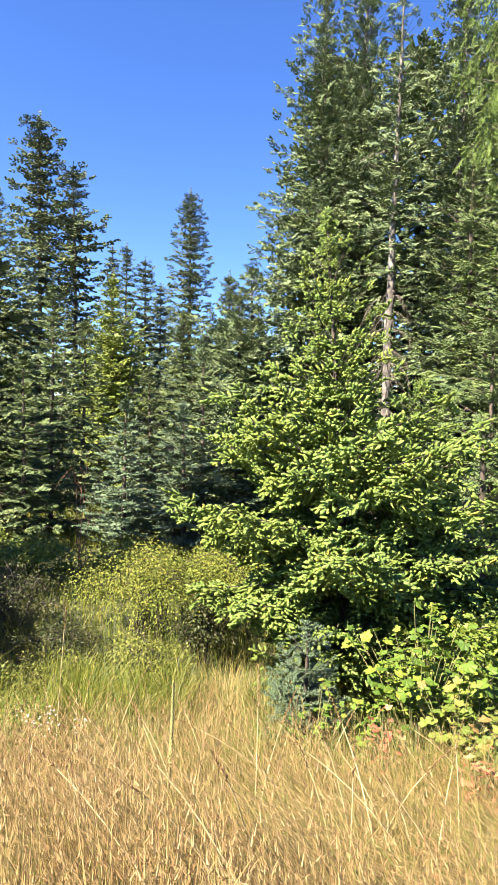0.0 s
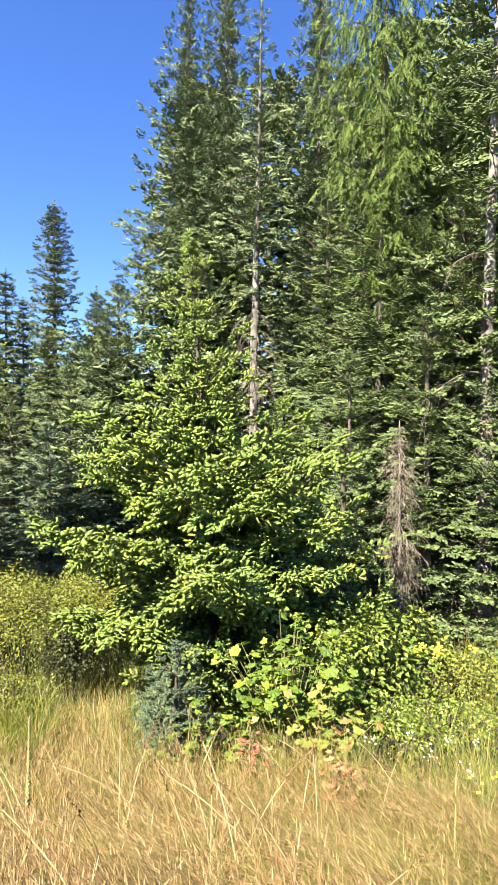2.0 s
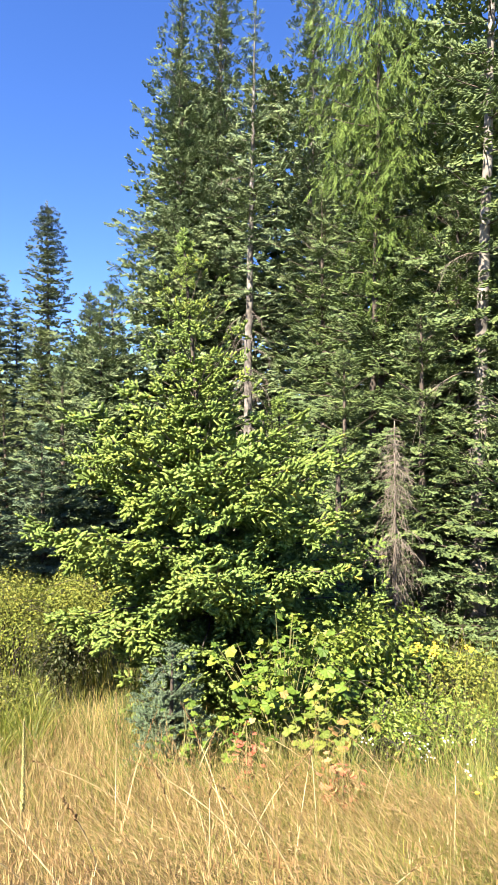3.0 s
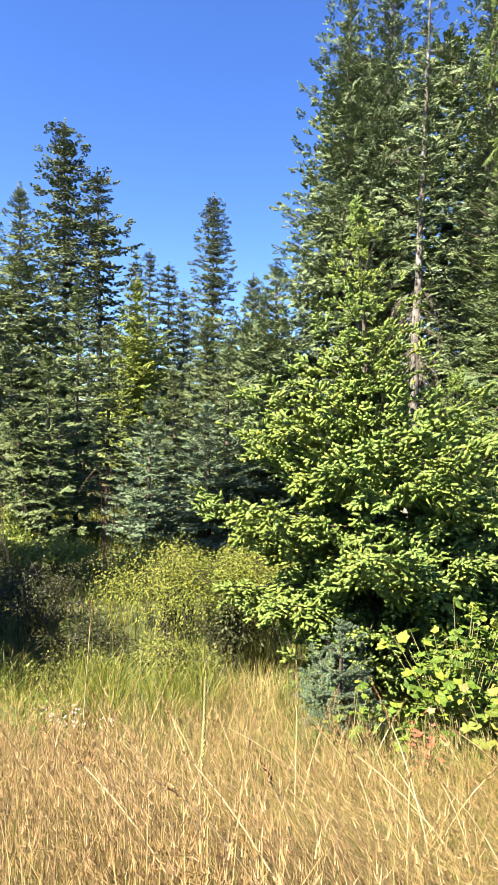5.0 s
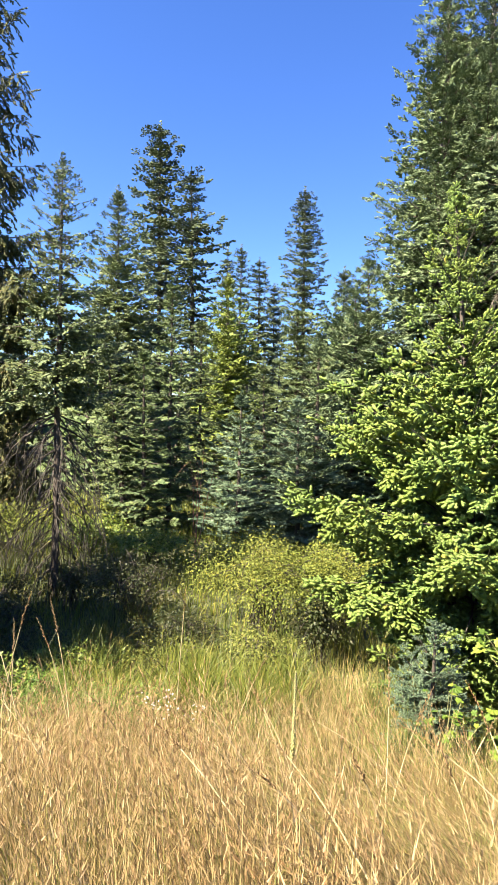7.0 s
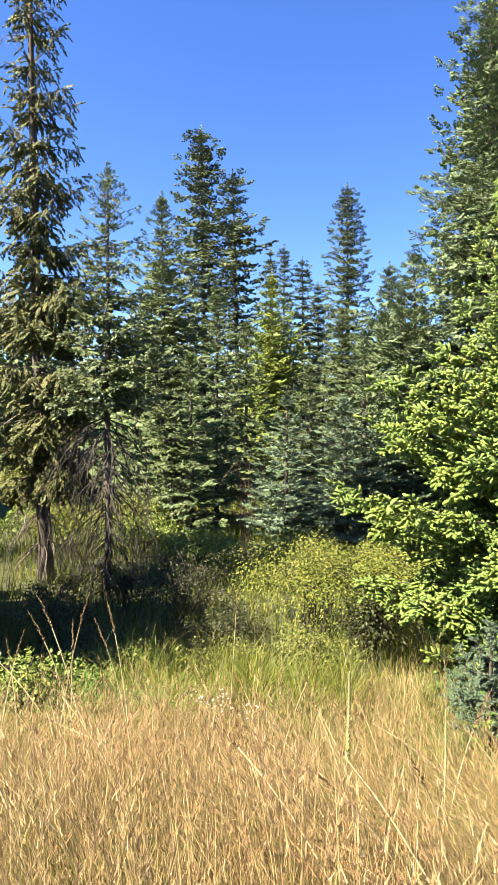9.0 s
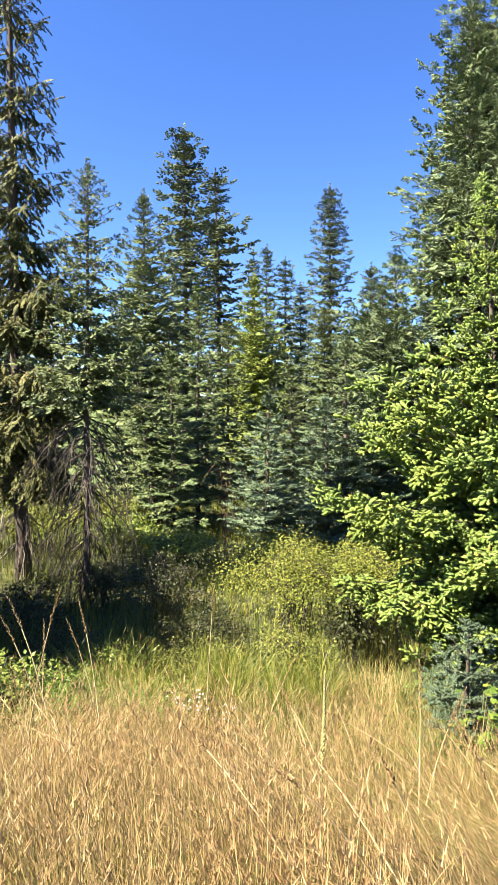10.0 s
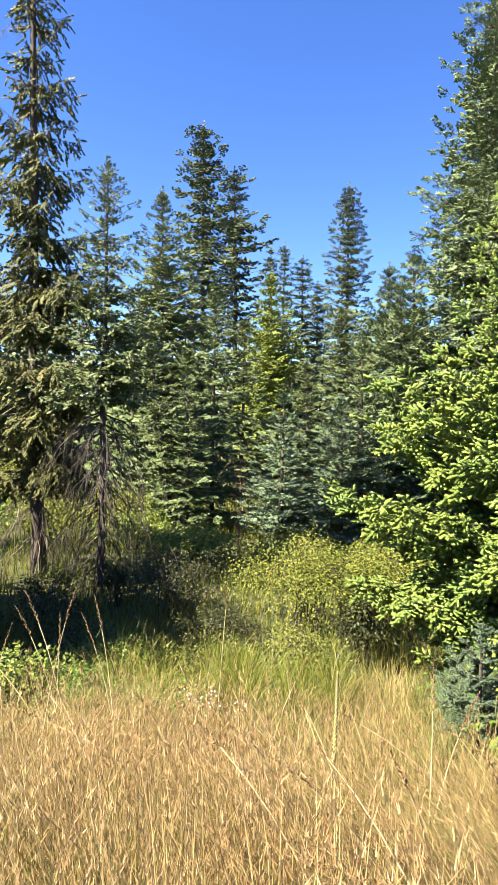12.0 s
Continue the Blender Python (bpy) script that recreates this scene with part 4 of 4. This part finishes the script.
def leaf_cloud(rng, n, centre, radii, clumps, size, droop=0.3):
    """Leaves spread over the outer part of uneven clumps within an ellipsoid."""
    c = rng.normal(0, 1, (clumps, 3))
    c = unit(c) * rng.uniform(0.35, 0.85, (clumps, 1))
    c[:, 2] = np.abs(c[:, 2]) * 0.95 - 0.1
    q = rng.integers(0, clumps, n)
    d = unit(rng.normal(0, 1, (n, 3)))
    p = c[q] + d * (rng.random((n, 1)) ** 0.5) * rng.uniform(0.2, 0.42, clumps)[q][:, None]
    pos = np.asarray(centre) + p * radii
    way = unit(d * [1, 1, 0.5] + [0, 0, -droop] + rng.normal(0, 0.35, (n, 3)))
    return pos, way, size * rng.uniform(0.55, 1.2, n)


def shrub(seed, name, label, x, y, height, radius, n, size, mat, clumps=26, wide=0.6, stems=22, stem_mat=None, cat="shrub"):
    rng = np.random.default_rng(seed)
    gz = float(ground_z(x, y))
    thing = tagged(new(name), label, cat, "undergrowth shrubs")
    thing.location = (x, y, gz)
    pos, way, sz = leaf_cloud(rng, n, (0, 0, height * 0.45), (radius, radius, height * 0.55), clumps, size)
    pos[:, 2] = np.clip(pos[:, 2], 0.03, None)
    up = np.array([0, 0, 1.0]) + rng.normal(0, 0.5, (n, 3))
    v = stamped(leaf_template(rng, wide=wide), pos, way, up, sz).reshape(-1, 3)
    part_of("foliage", tri_mesh("foliage", v, np.arange(len(v)).reshape(-1, 3), mat), thing)
    ends = pos[rng.integers(0, n, stems)]
    t = np.linspace(0, 1, 6)[None, :, None]
    foot = np.concatenate([rng.normal(0, 0.12 * radius, (stems, 2)), np.zeros((stems, 1))], 1)
    lines = foot[:, None] + (ends - foot)[:, None] * t * np.array([1, 1, 1.0]) + np.array([0, 0, 0.25 * height]) * np.sin(np.pi * t) + rng.normal(0, 0.02, (stems, 6, 3))
    tw = bare_twigs(rng, lines, 0.3, 5)
    v1, f1 = tubes(lines, np.tile(np.linspace(0.011, 0.003, 6), (stems, 1)), 5)
    v2, f2 = tubes(tw, np.tile(np.linspace(0.004, 0.0015, 4), (len(tw), 1)), 3)
    part_of("stemwork", tri_mesh("stemwork", np.concatenate([v1, v2]), np.concatenate([f1, f2 + len(v1)]), stem_mat or M_TWIG), thing)
    return thing



# kind, label, x, y, height, radius, leaves, leaf length, material, clumps, stems
SHRUBS = [
    ("yellowing_bush", "rounded yellow-green bush turning gold beside a fir", -0.45, 9.5, 1.75, 1.35, 13000, 0.042, M_BUSH, 60, 30),
    ("yellowing_bush", "spreading yellow-green bush in the grassy hollow", 0.75, 9.6, 1.55, 0.95, 7000, 0.042, M_BUSH, 40, 20),
    ("dark_leaved_bush", "dark green small-leaved bush beside the yellowing bush", 0.35, 8.5, 1.15, 0.55, 2200, 0.06, M_DARKBUSH, 24, 16),
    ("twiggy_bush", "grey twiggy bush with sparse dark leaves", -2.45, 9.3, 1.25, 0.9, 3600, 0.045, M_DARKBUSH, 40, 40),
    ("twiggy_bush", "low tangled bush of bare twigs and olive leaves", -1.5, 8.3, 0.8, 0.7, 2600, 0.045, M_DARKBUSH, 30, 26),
    ("leafy_bush", "light green leafy bush under dark firs", 5.0, 8.1, 1.35, 0.85, 2400, 0.10, M_LEAF, 30, 20),
    ("leafy_bush", "light green bush of broad leaves by a dead fir", 4.2, 7.9, 1.15, 0.75, 1800, 0.10, M_LEAF, 26, 18),
    ("low_green_shrub", "low bright green shrub at the edge of the bank", -2.45, 4.7, 0.85, 0.55, 2200, 0.045, M_LEAF, 24, 16),
    ("weedy_shrub", "yellow-green weeds under the firs", 5.6, 7.2, 0.8, 0.9, 3000, 0.055, M_BUSH, 34, 24),
    ("weedy_shrub", "green weeds with small leaves on the bank", 4.2, 5.6, 0.75, 0.85, 3200, 0.045, M_LEAF, 34, 24),
    ("weedy_shrub", "dull green weeds at the foot of the bank", 3.2, 5.2, 0.7, 0.6, 1800, 0.045, M_LEAF, 26, 20),
    ("leafy_bush", "bright leafy bush beside the young fir", 3.5, 6.6, 1.75, 0.85, 3400, 0.085, M_LEAF, 30, 18),
    ("leafy_bush", "bright green bush of broad leaves by the weeds", 2.9, 6.3, 1.6, 0.75, 3000, 0.085, M_LEAF, 30, 18),
    ("meadow_shrub", "sunlit yellow-green shrub behind bare spruce trunks", -6.3, 13.2, 1.3, 1.2, 2600, 0.08, M_BUSH, 34, 20),
    ("meadow_shrub", "sunlit green shrub behind an old spruce", -7.6, 12.4, 1.4, 1.2, 2600, 0.08, M_LEAF, 34, 20),
    ("meadow_shrub", "yellowing shrub in the light behind spruces", -5.3, 14.6, 1.5, 1.2, 2400, 0.09, M_BUSH, 34, 20),
    ("meadow_shrub", "tall green shrub at the wood's edge", -8.8, 15.0, 1.9, 1.5, 2600, 0.10, M_BUSH, 34, 20),
    ("slope_weed", "olive weedy growth at the bush's foot", -0.35, 7.4, 0.8, 0.8, 3000, 0.04, M_OLIVE, 34, 30),
    ("slope_weed", "dull green weeds in rough grass", -1.35, 7.1, 0.7, 0.75, 2600, 0.04, M_OLIVE, 34, 30),
    ("slope_weed", "green weeds at the edge of the shaded hollow", -2.3, 6.6, 0.65, 0.75, 2600, 0.045, M_LEAF, 34, 26),
    ("slope_weed", "green leafy weeds above the dry grass", -1.5, 5.2, 0.5, 0.55, 2000, 0.04, M_LEAF, 26, 20),
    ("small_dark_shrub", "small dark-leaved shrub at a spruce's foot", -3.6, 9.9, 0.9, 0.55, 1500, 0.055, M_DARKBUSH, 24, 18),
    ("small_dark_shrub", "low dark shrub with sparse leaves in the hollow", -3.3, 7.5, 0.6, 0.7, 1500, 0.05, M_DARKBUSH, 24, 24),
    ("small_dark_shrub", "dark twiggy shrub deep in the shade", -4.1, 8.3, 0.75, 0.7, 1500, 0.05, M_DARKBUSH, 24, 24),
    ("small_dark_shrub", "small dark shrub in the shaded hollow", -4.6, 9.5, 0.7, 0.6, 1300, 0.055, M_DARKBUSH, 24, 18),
    ("meadow_shrub", "fresh green shrub at the edge of the meadow", -2.9, 12.6, 1.0, 1.1, 2600, 0.08, M_LEAF, 34, 20),
    ("meadow_shrub", "green meadow shrub below the spruces", -0.9, 13.0, 0.9, 1.2, 2600, 0.08, M_BUSH, 34, 20),
    ("meadow_shrub", "low leafy meadow shrub half in shade", -4.6, 13.5, 1.0, 1.3, 2600, 0.08, M_LEAF, 34, 20),
    ("meadow_shrub", "yellow-green meadow shrub behind the bush", 1.0, 12.3, 1.1, 1.1, 2600, 0.08, M_BUSH, 34, 20),
]
for number, (nm, lb, sx, sy, sh, sr, cnt, size, sm, cl, stm) in enumerate(SHRUBS):
    shrub(300 + number, nm, lb, sx, sy, sh, sr, cnt, size, sm, cl, 0.6, stm, M_DARKTWIG)


for number, (sx, sy, sh) in enumerate(((-1.87, 4.60, 0.62), (-1.50, 4.80, 0.55), (-2.10, 5.00, 0.60))):
    shrub(360 + number, "feathery_weed", "feathery bright green weed at the edge of the dry grass", sx, sy, sh, 0.34, 2600, 0.055, M_FERN, 22, 0.14, 20, M_STEM, "weed")


# ------------------------------------------------------------------ broad-leaved plants with single leaves
def lobed_leaf(name, lobes=5, length=1.0, material=None):
    """A broad lobed leaf, creased along its ribs and curling down at the rim."""
    bm = bmesh.new()
    centre = bm.verts.new((0.18, 0, 0))
    rim = []
    n = lobes * 4
    for k in range(n + 1):
        a = -2.5 + 5.0 * k / n
        r = 0.50 + 0.065 * math.cos(a * lobes * 1.24) - 0.03 * abs(a)
        rim.append(bm.verts.new((0.30 + r * math.cos(a) * 1.05, r * math.sin(a) * 0.95, 0.05 * math.cos(a * lobes * 1.24) - 0.16 * r * r)))
    for k in range(n):
        bm.faces.new((centre, rim[k], rim[k + 1]))
    bmesh.ops.scale(bm, vec=(length, length, length), verts=bm.verts)
    me = bpy.data.meshes.new(name)
    bm.to_mesh(me)
    bm.free()
    me.materials.append(material)
    return me


def broad_plant(seed, name, label, x, y, height, radius, stems, per_stem, size, material, lobes=5):
    rng = np.random.default_rng(seed)
    plant = tagged(new(name), label, "shrub", "broad-leaved plants of the bank")
    plant.location = (x, y, float(ground_z(x, y)))
    shapes = [lobed_leaf("leaf", lobes, size * q, material) for q in (0.75, 1.0, 1.2)]
    for _ in range(stems):
        a = rng.uniform(0, 2 * np.pi)
        r = radius * rng.uniform(0.15, 1.0)
        h = height * rng.uniform(0.6, 1.05) * (1 - 0.3 * r / radius)
        t = np.linspace(0, 1, 6)[:, None]
        line = np.array([0.25 * r * np.cos(a), 0.25 * r * np.sin(a), 0]) * (1 - t) + np.array([r * np.cos(a), r * np.sin(a), 0]) * t ** 1.4 + np.array([0, 0, h]) * t ** 0.85
        v, f = tubes(line[None], np.linspace(0.006, 0.0025, 6)[None], 5)
        stem = part_of("stem", tri_mesh("stem", v, f, M_STEM, True), plant)
        for k in range(per_stem):
            u = rng.uniform(0.35, 1.0) if k else 1.0
            p = np.array([np.interp(u, t[:, 0], line[:, q]) for q in range(3)])
            az = rng.uniform(0, 2 * np.pi)
            leaf = new("leaf", shapes[rng.integers(0, 3)])
            leaf.parent = stem
            leaf.matrix_basis = Matrix.Translation(p) @ Euler((rng.normal(0, 0.3), rng.normal(0.25, 0.35), az)).to_matrix().to_4x4()
    return plant


broad_plant(401, "broad_leaved_shrub", "shrub of large lobed green leaves before the fir", 2.35, 5.55, 1.55, 0.75, 46, 6, 0.12, M_BROAD)
broad_plant(402, "broad_leaved_shrub", "large-leaved shrub turning yellow at the grass edge", 2.45, 4.9, 0.95, 0.55, 24, 5, 0.115, M_BROADYELLOW)
broad_plant(403, "broad_leaved_shrub", "green large-leaved shrub half hidden by grass", 1.75, 5.3, 0.75, 0.40, 10, 4, 0.10, M_BROAD)
broad_plant(404, "red_leaved_plant", "low plant with faded red and pink leaves in grass", 1.98, 3.55, 0.80, 0.15, 12, 6, 0.05, M_RED)
broad_plant(405, "broad_leaved_shrub", "tall shrub of broad leaves under the dark firs", 4.35, 7.0, 1.2, 0.75, 24, 5, 0.12, M_BROAD)
broad_plant(406, "red_leaved_plant", "small plant with orange-pink leaves among dry stems", 1.62, 4.4, 0.80, 0.14, 9, 5, 0.055, M_RED)

broad_plant(407, "broad_leaved_shrub", "low plant with light green leaves before the sapling", 1.25, 5.1, 0.78, 0.35, 12, 4, 0.075, M_BROAD)
broad_plant(408, "broad_leaved_shrub", "yellow-green large-leaved shrub beside pale weeds", 2.95, 5.6, 1.05, 0.5, 20, 5, 0.115, M_BROAD)


def bare_sapling(x, y, height):
    """A dying sapling: a few thin reddish stems with bare twigs."""
    rng = np.random.default_rng(91)
    thing = tagged(new("bare_sapling"), "dying sapling with thin bare reddish stems", "sapling")
    thing.location = (x, y, float(ground_z(x, y)))
    for k in range(4):
        t = np.linspace(0, 1, 6)[:, None]
        end = np.array([rng.normal(0, 0.16), rng.normal(0, 0.16), height * rng.uniform(0.7, 1.0)])
        line = end * t + rng.normal(0, 0.02, (6, 3)) * t
        tw = bare_twigs(rng, line[None] * np.array([1, 1, 1.0]), 0.22, 12) + np.array([0, 0, 0.02])
        v1, f1 = tubes(line[None], np.linspace(0.011, 0.003, 6)[None], 6)
        v2, f2 = tubes(tw, np.tile(np.linspace(0.004, 0.0015, 4), (len(tw), 1)), 3)
        part_of("stem", tri_mesh("stem", np.concatenate([v1, v2]), np.concatenate([f1, f2 + len(v1)]), M_REDSTEM), thing)


bare_sapling(-2.28, 13.9, 2.5)


# ------------------------------------------------------------------ single flowers and stalks
def mullein(x, y, height):
    stalk = tagged(new("mullein_stalk"), "tall pale yellow-green mullein spike standing in dry grass", "flower stalk")
    stalk.location = (x, y, float(ground_z(x, y)))
    rng = np.random.default_rng(60)
    t = np.linspace(0, 1, 10)
    line = np.stack([0.012 * np.sin(3 * t), 0 * t, height * t], -1)
    v, f = tubes(line[None], np.linspace(0.010, 0.006, 10)[None], 8)
    part_of("stem", tri_mesh("stem", v, f, M_STEM, True), stalk)
    z = np.linspace(0.50, 1.0, 130) * height
    a = np.arange(130) * 2.4
    pos = np.stack([np.interp(z / height, t, line[:, 0]), 0 * z, z], -1)
    way = np.stack([np.cos(a), np.sin(a), 0.9 + 0 * a], -1)
    v, f = plumes(rng, [shoot(rng, 5, 0.36, 1.0, 4, 1.4) for _ in range(3)], pos, way, 0.017 * np.linspace(1.15, 0.5, 130))
    part_of("spike", tri_mesh("spike", v, f, M_SPIKE, True), stalk, "dense pale flower spike")
    return stalk


mullein(0.02, 3.38, 0.94)


def flower_stalk(seed, x, y, height, heads, name="white_flower", label="stalk with small clusters of papery white flowers", material=None, size=0.016):
    rng = np.random.default_rng(seed)
    plant = tagged(new(name), label, "flower", "flowers on the bank")
    plant.location = (x, y, float(ground_z(x, y)))
    t = np.linspace(0, 1, 6)[:, None]
    lean = rng.normal(0, 0.07, 2)
    line = np.array([lean[0], lean[1], 0]) * t ** 2 + np.array([0, 0, height]) * t
    v, f = tubes(line[None], np.linspace(0.004, 0.002, 6)[None], 5)
    part_of("stem", tri_mesh("stem", v, f, M_STEM, True), plant)
    for _ in range(heads):
        bm = bmesh.new()
        bmesh.ops.create_icosphere(bm, subdivisions=1, radius=size * rng.uniform(0.7, 1.2))
        for vert in bm.verts:
            vert.co *= rng.uniform(0.75, 1.25)
            vert.co.z *= 0.75
        me = bpy.data.meshes.new("flower_head")
        bm.to_mesh(me)
        bm.free()
        me.materials.append(material or M_WHITE)
        ob = part_of("flower_head", me, plant)
        ob.location = (lean[0] + rng.normal(0, 0.03), lean[1] + rng.normal(0, 0.03), height + rng.uniform(-0.05, 0.02))


rng_f = np.random.default_rng(77)
for number in range(5):
    flower_stalk(500 + number, -0.88 + rng_f.normal(0, 0.05), 4.4 + rng_f.normal(0, 0.12), rng_f.uniform(0.45, 0.58), 8, size=0.008)
for number in range(3):
    flower_stalk(520 + number, -0.66 + rng_f.normal(0, 0.04), 4.6 + rng_f.normal(0, 0.12), rng_f.uniform(0.42, 0.52), 6, size=0.008)
for number in range(8):
    flower_stalk(540 + number, 3.3 + rng_f.normal(0, 0.4), 4.2 + rng_f.normal(0, 0.35), rng_f.uniform(0.38, 0.55), 6, size=0.009)
for number in range(4):
    flower_stalk(560 + number, 2.75 + rng_f.normal(0, 0.08), 3.0 + rng_f.normal(0, 0.05), rng_f.uniform(0.42, 0.5), 3, "yellow_flower", "small yellow flower in the dry grass", M_YELLOWFLOWER, 0.014)
for number in range(7):
    flower_stalk(570 + number, 4.75 + rng_f.normal(0, 0.15), 6.8 + rng_f.normal(0, 0.15), rng_f.uniform(0.75, 0.95), 10, "goldenrod", "goldenrod stalk with a bright yellow plume", M_YELLOWFLOWER, 0.022)


def seed_stalk(seed, x, y, height, lean, head=0.16, thick=1.0):
    """A single tall grass stalk with its own seed head."""
    rng = np.random.default_rng(seed)
    stalk = tagged(new("grass_stalk"), "tall dry grass stalk with a nodding seed head", "grass stalk", "tall dry grass stalks")
    stalk.location = (x, y, float(ground_z(x, y)))
    t = np.linspace(0, 1, 9)[:, None]
    line = np.array([lean[0], lean[1], 0]) * t ** 1.6 + np.array([0, 0, height]) * (t - 0.08 * t ** 4)
    v, f = tubes(line[None], (thick * np.linspace(0.0036, 0.0017, 9))[None], 5)
    part_of("stem", tri_mesh("stem", v, f, M_STRAWSTEM, True), stalk)
    d = unit(line[-1] - line[-2])
    n = 26
    u = np.linspace(0, 1, n)
    pos = line[-1] + d * (u * head)[:, None] + np.array([lean[0], lean[1], -0.3]) * 0.25 * head * (u ** 2)[:, None]
    way = d + rng.normal(0, 0.3, (n, 3))
    v, f = plumes(rng, [shoot(rng, 3, 0.16, 1.0, 2, 2.0) for _ in range(3)], pos, way, head * 0.10 * (1.2 - 0.6 * u))
    part_of("seed_head", tri_mesh("seed_head", v, f, M_SEED, True), stalk)


for number in range(60):
    r, a = 1.5 + 3.0 * rng_f.random(), radians(rng_f.uniform(-32, 40))
    seed_stalk(600 + number, r * math.sin(a), r * math.cos(a), rng_f.uniform(0.62, 0.85), (rng_f.normal(-0.24, 0.24), rng_f.normal(0, 0.12)), rng_f.uniform(0.12, 0.24), 1.3)

for number, (sx, sy, sh) in enumerate(((-1.31, 2.69, 1.18), (-1.12, 2.78, 1.10), (-0.95, 2.85, 1.08), (-1.55, 2.60, 1.12), (-1.22, 2.95, 1.05), (-1.02, 3.1, 1.02), (-0.72, 4.0, 1.32), (-1.4, 3.1, 1.0))):
    seed_stalk(700 + number, sx, sy, sh, (rng_f.normal(-0.12, 0.1), rng_f.normal(0, 0.06)), 0.17, 1.1)
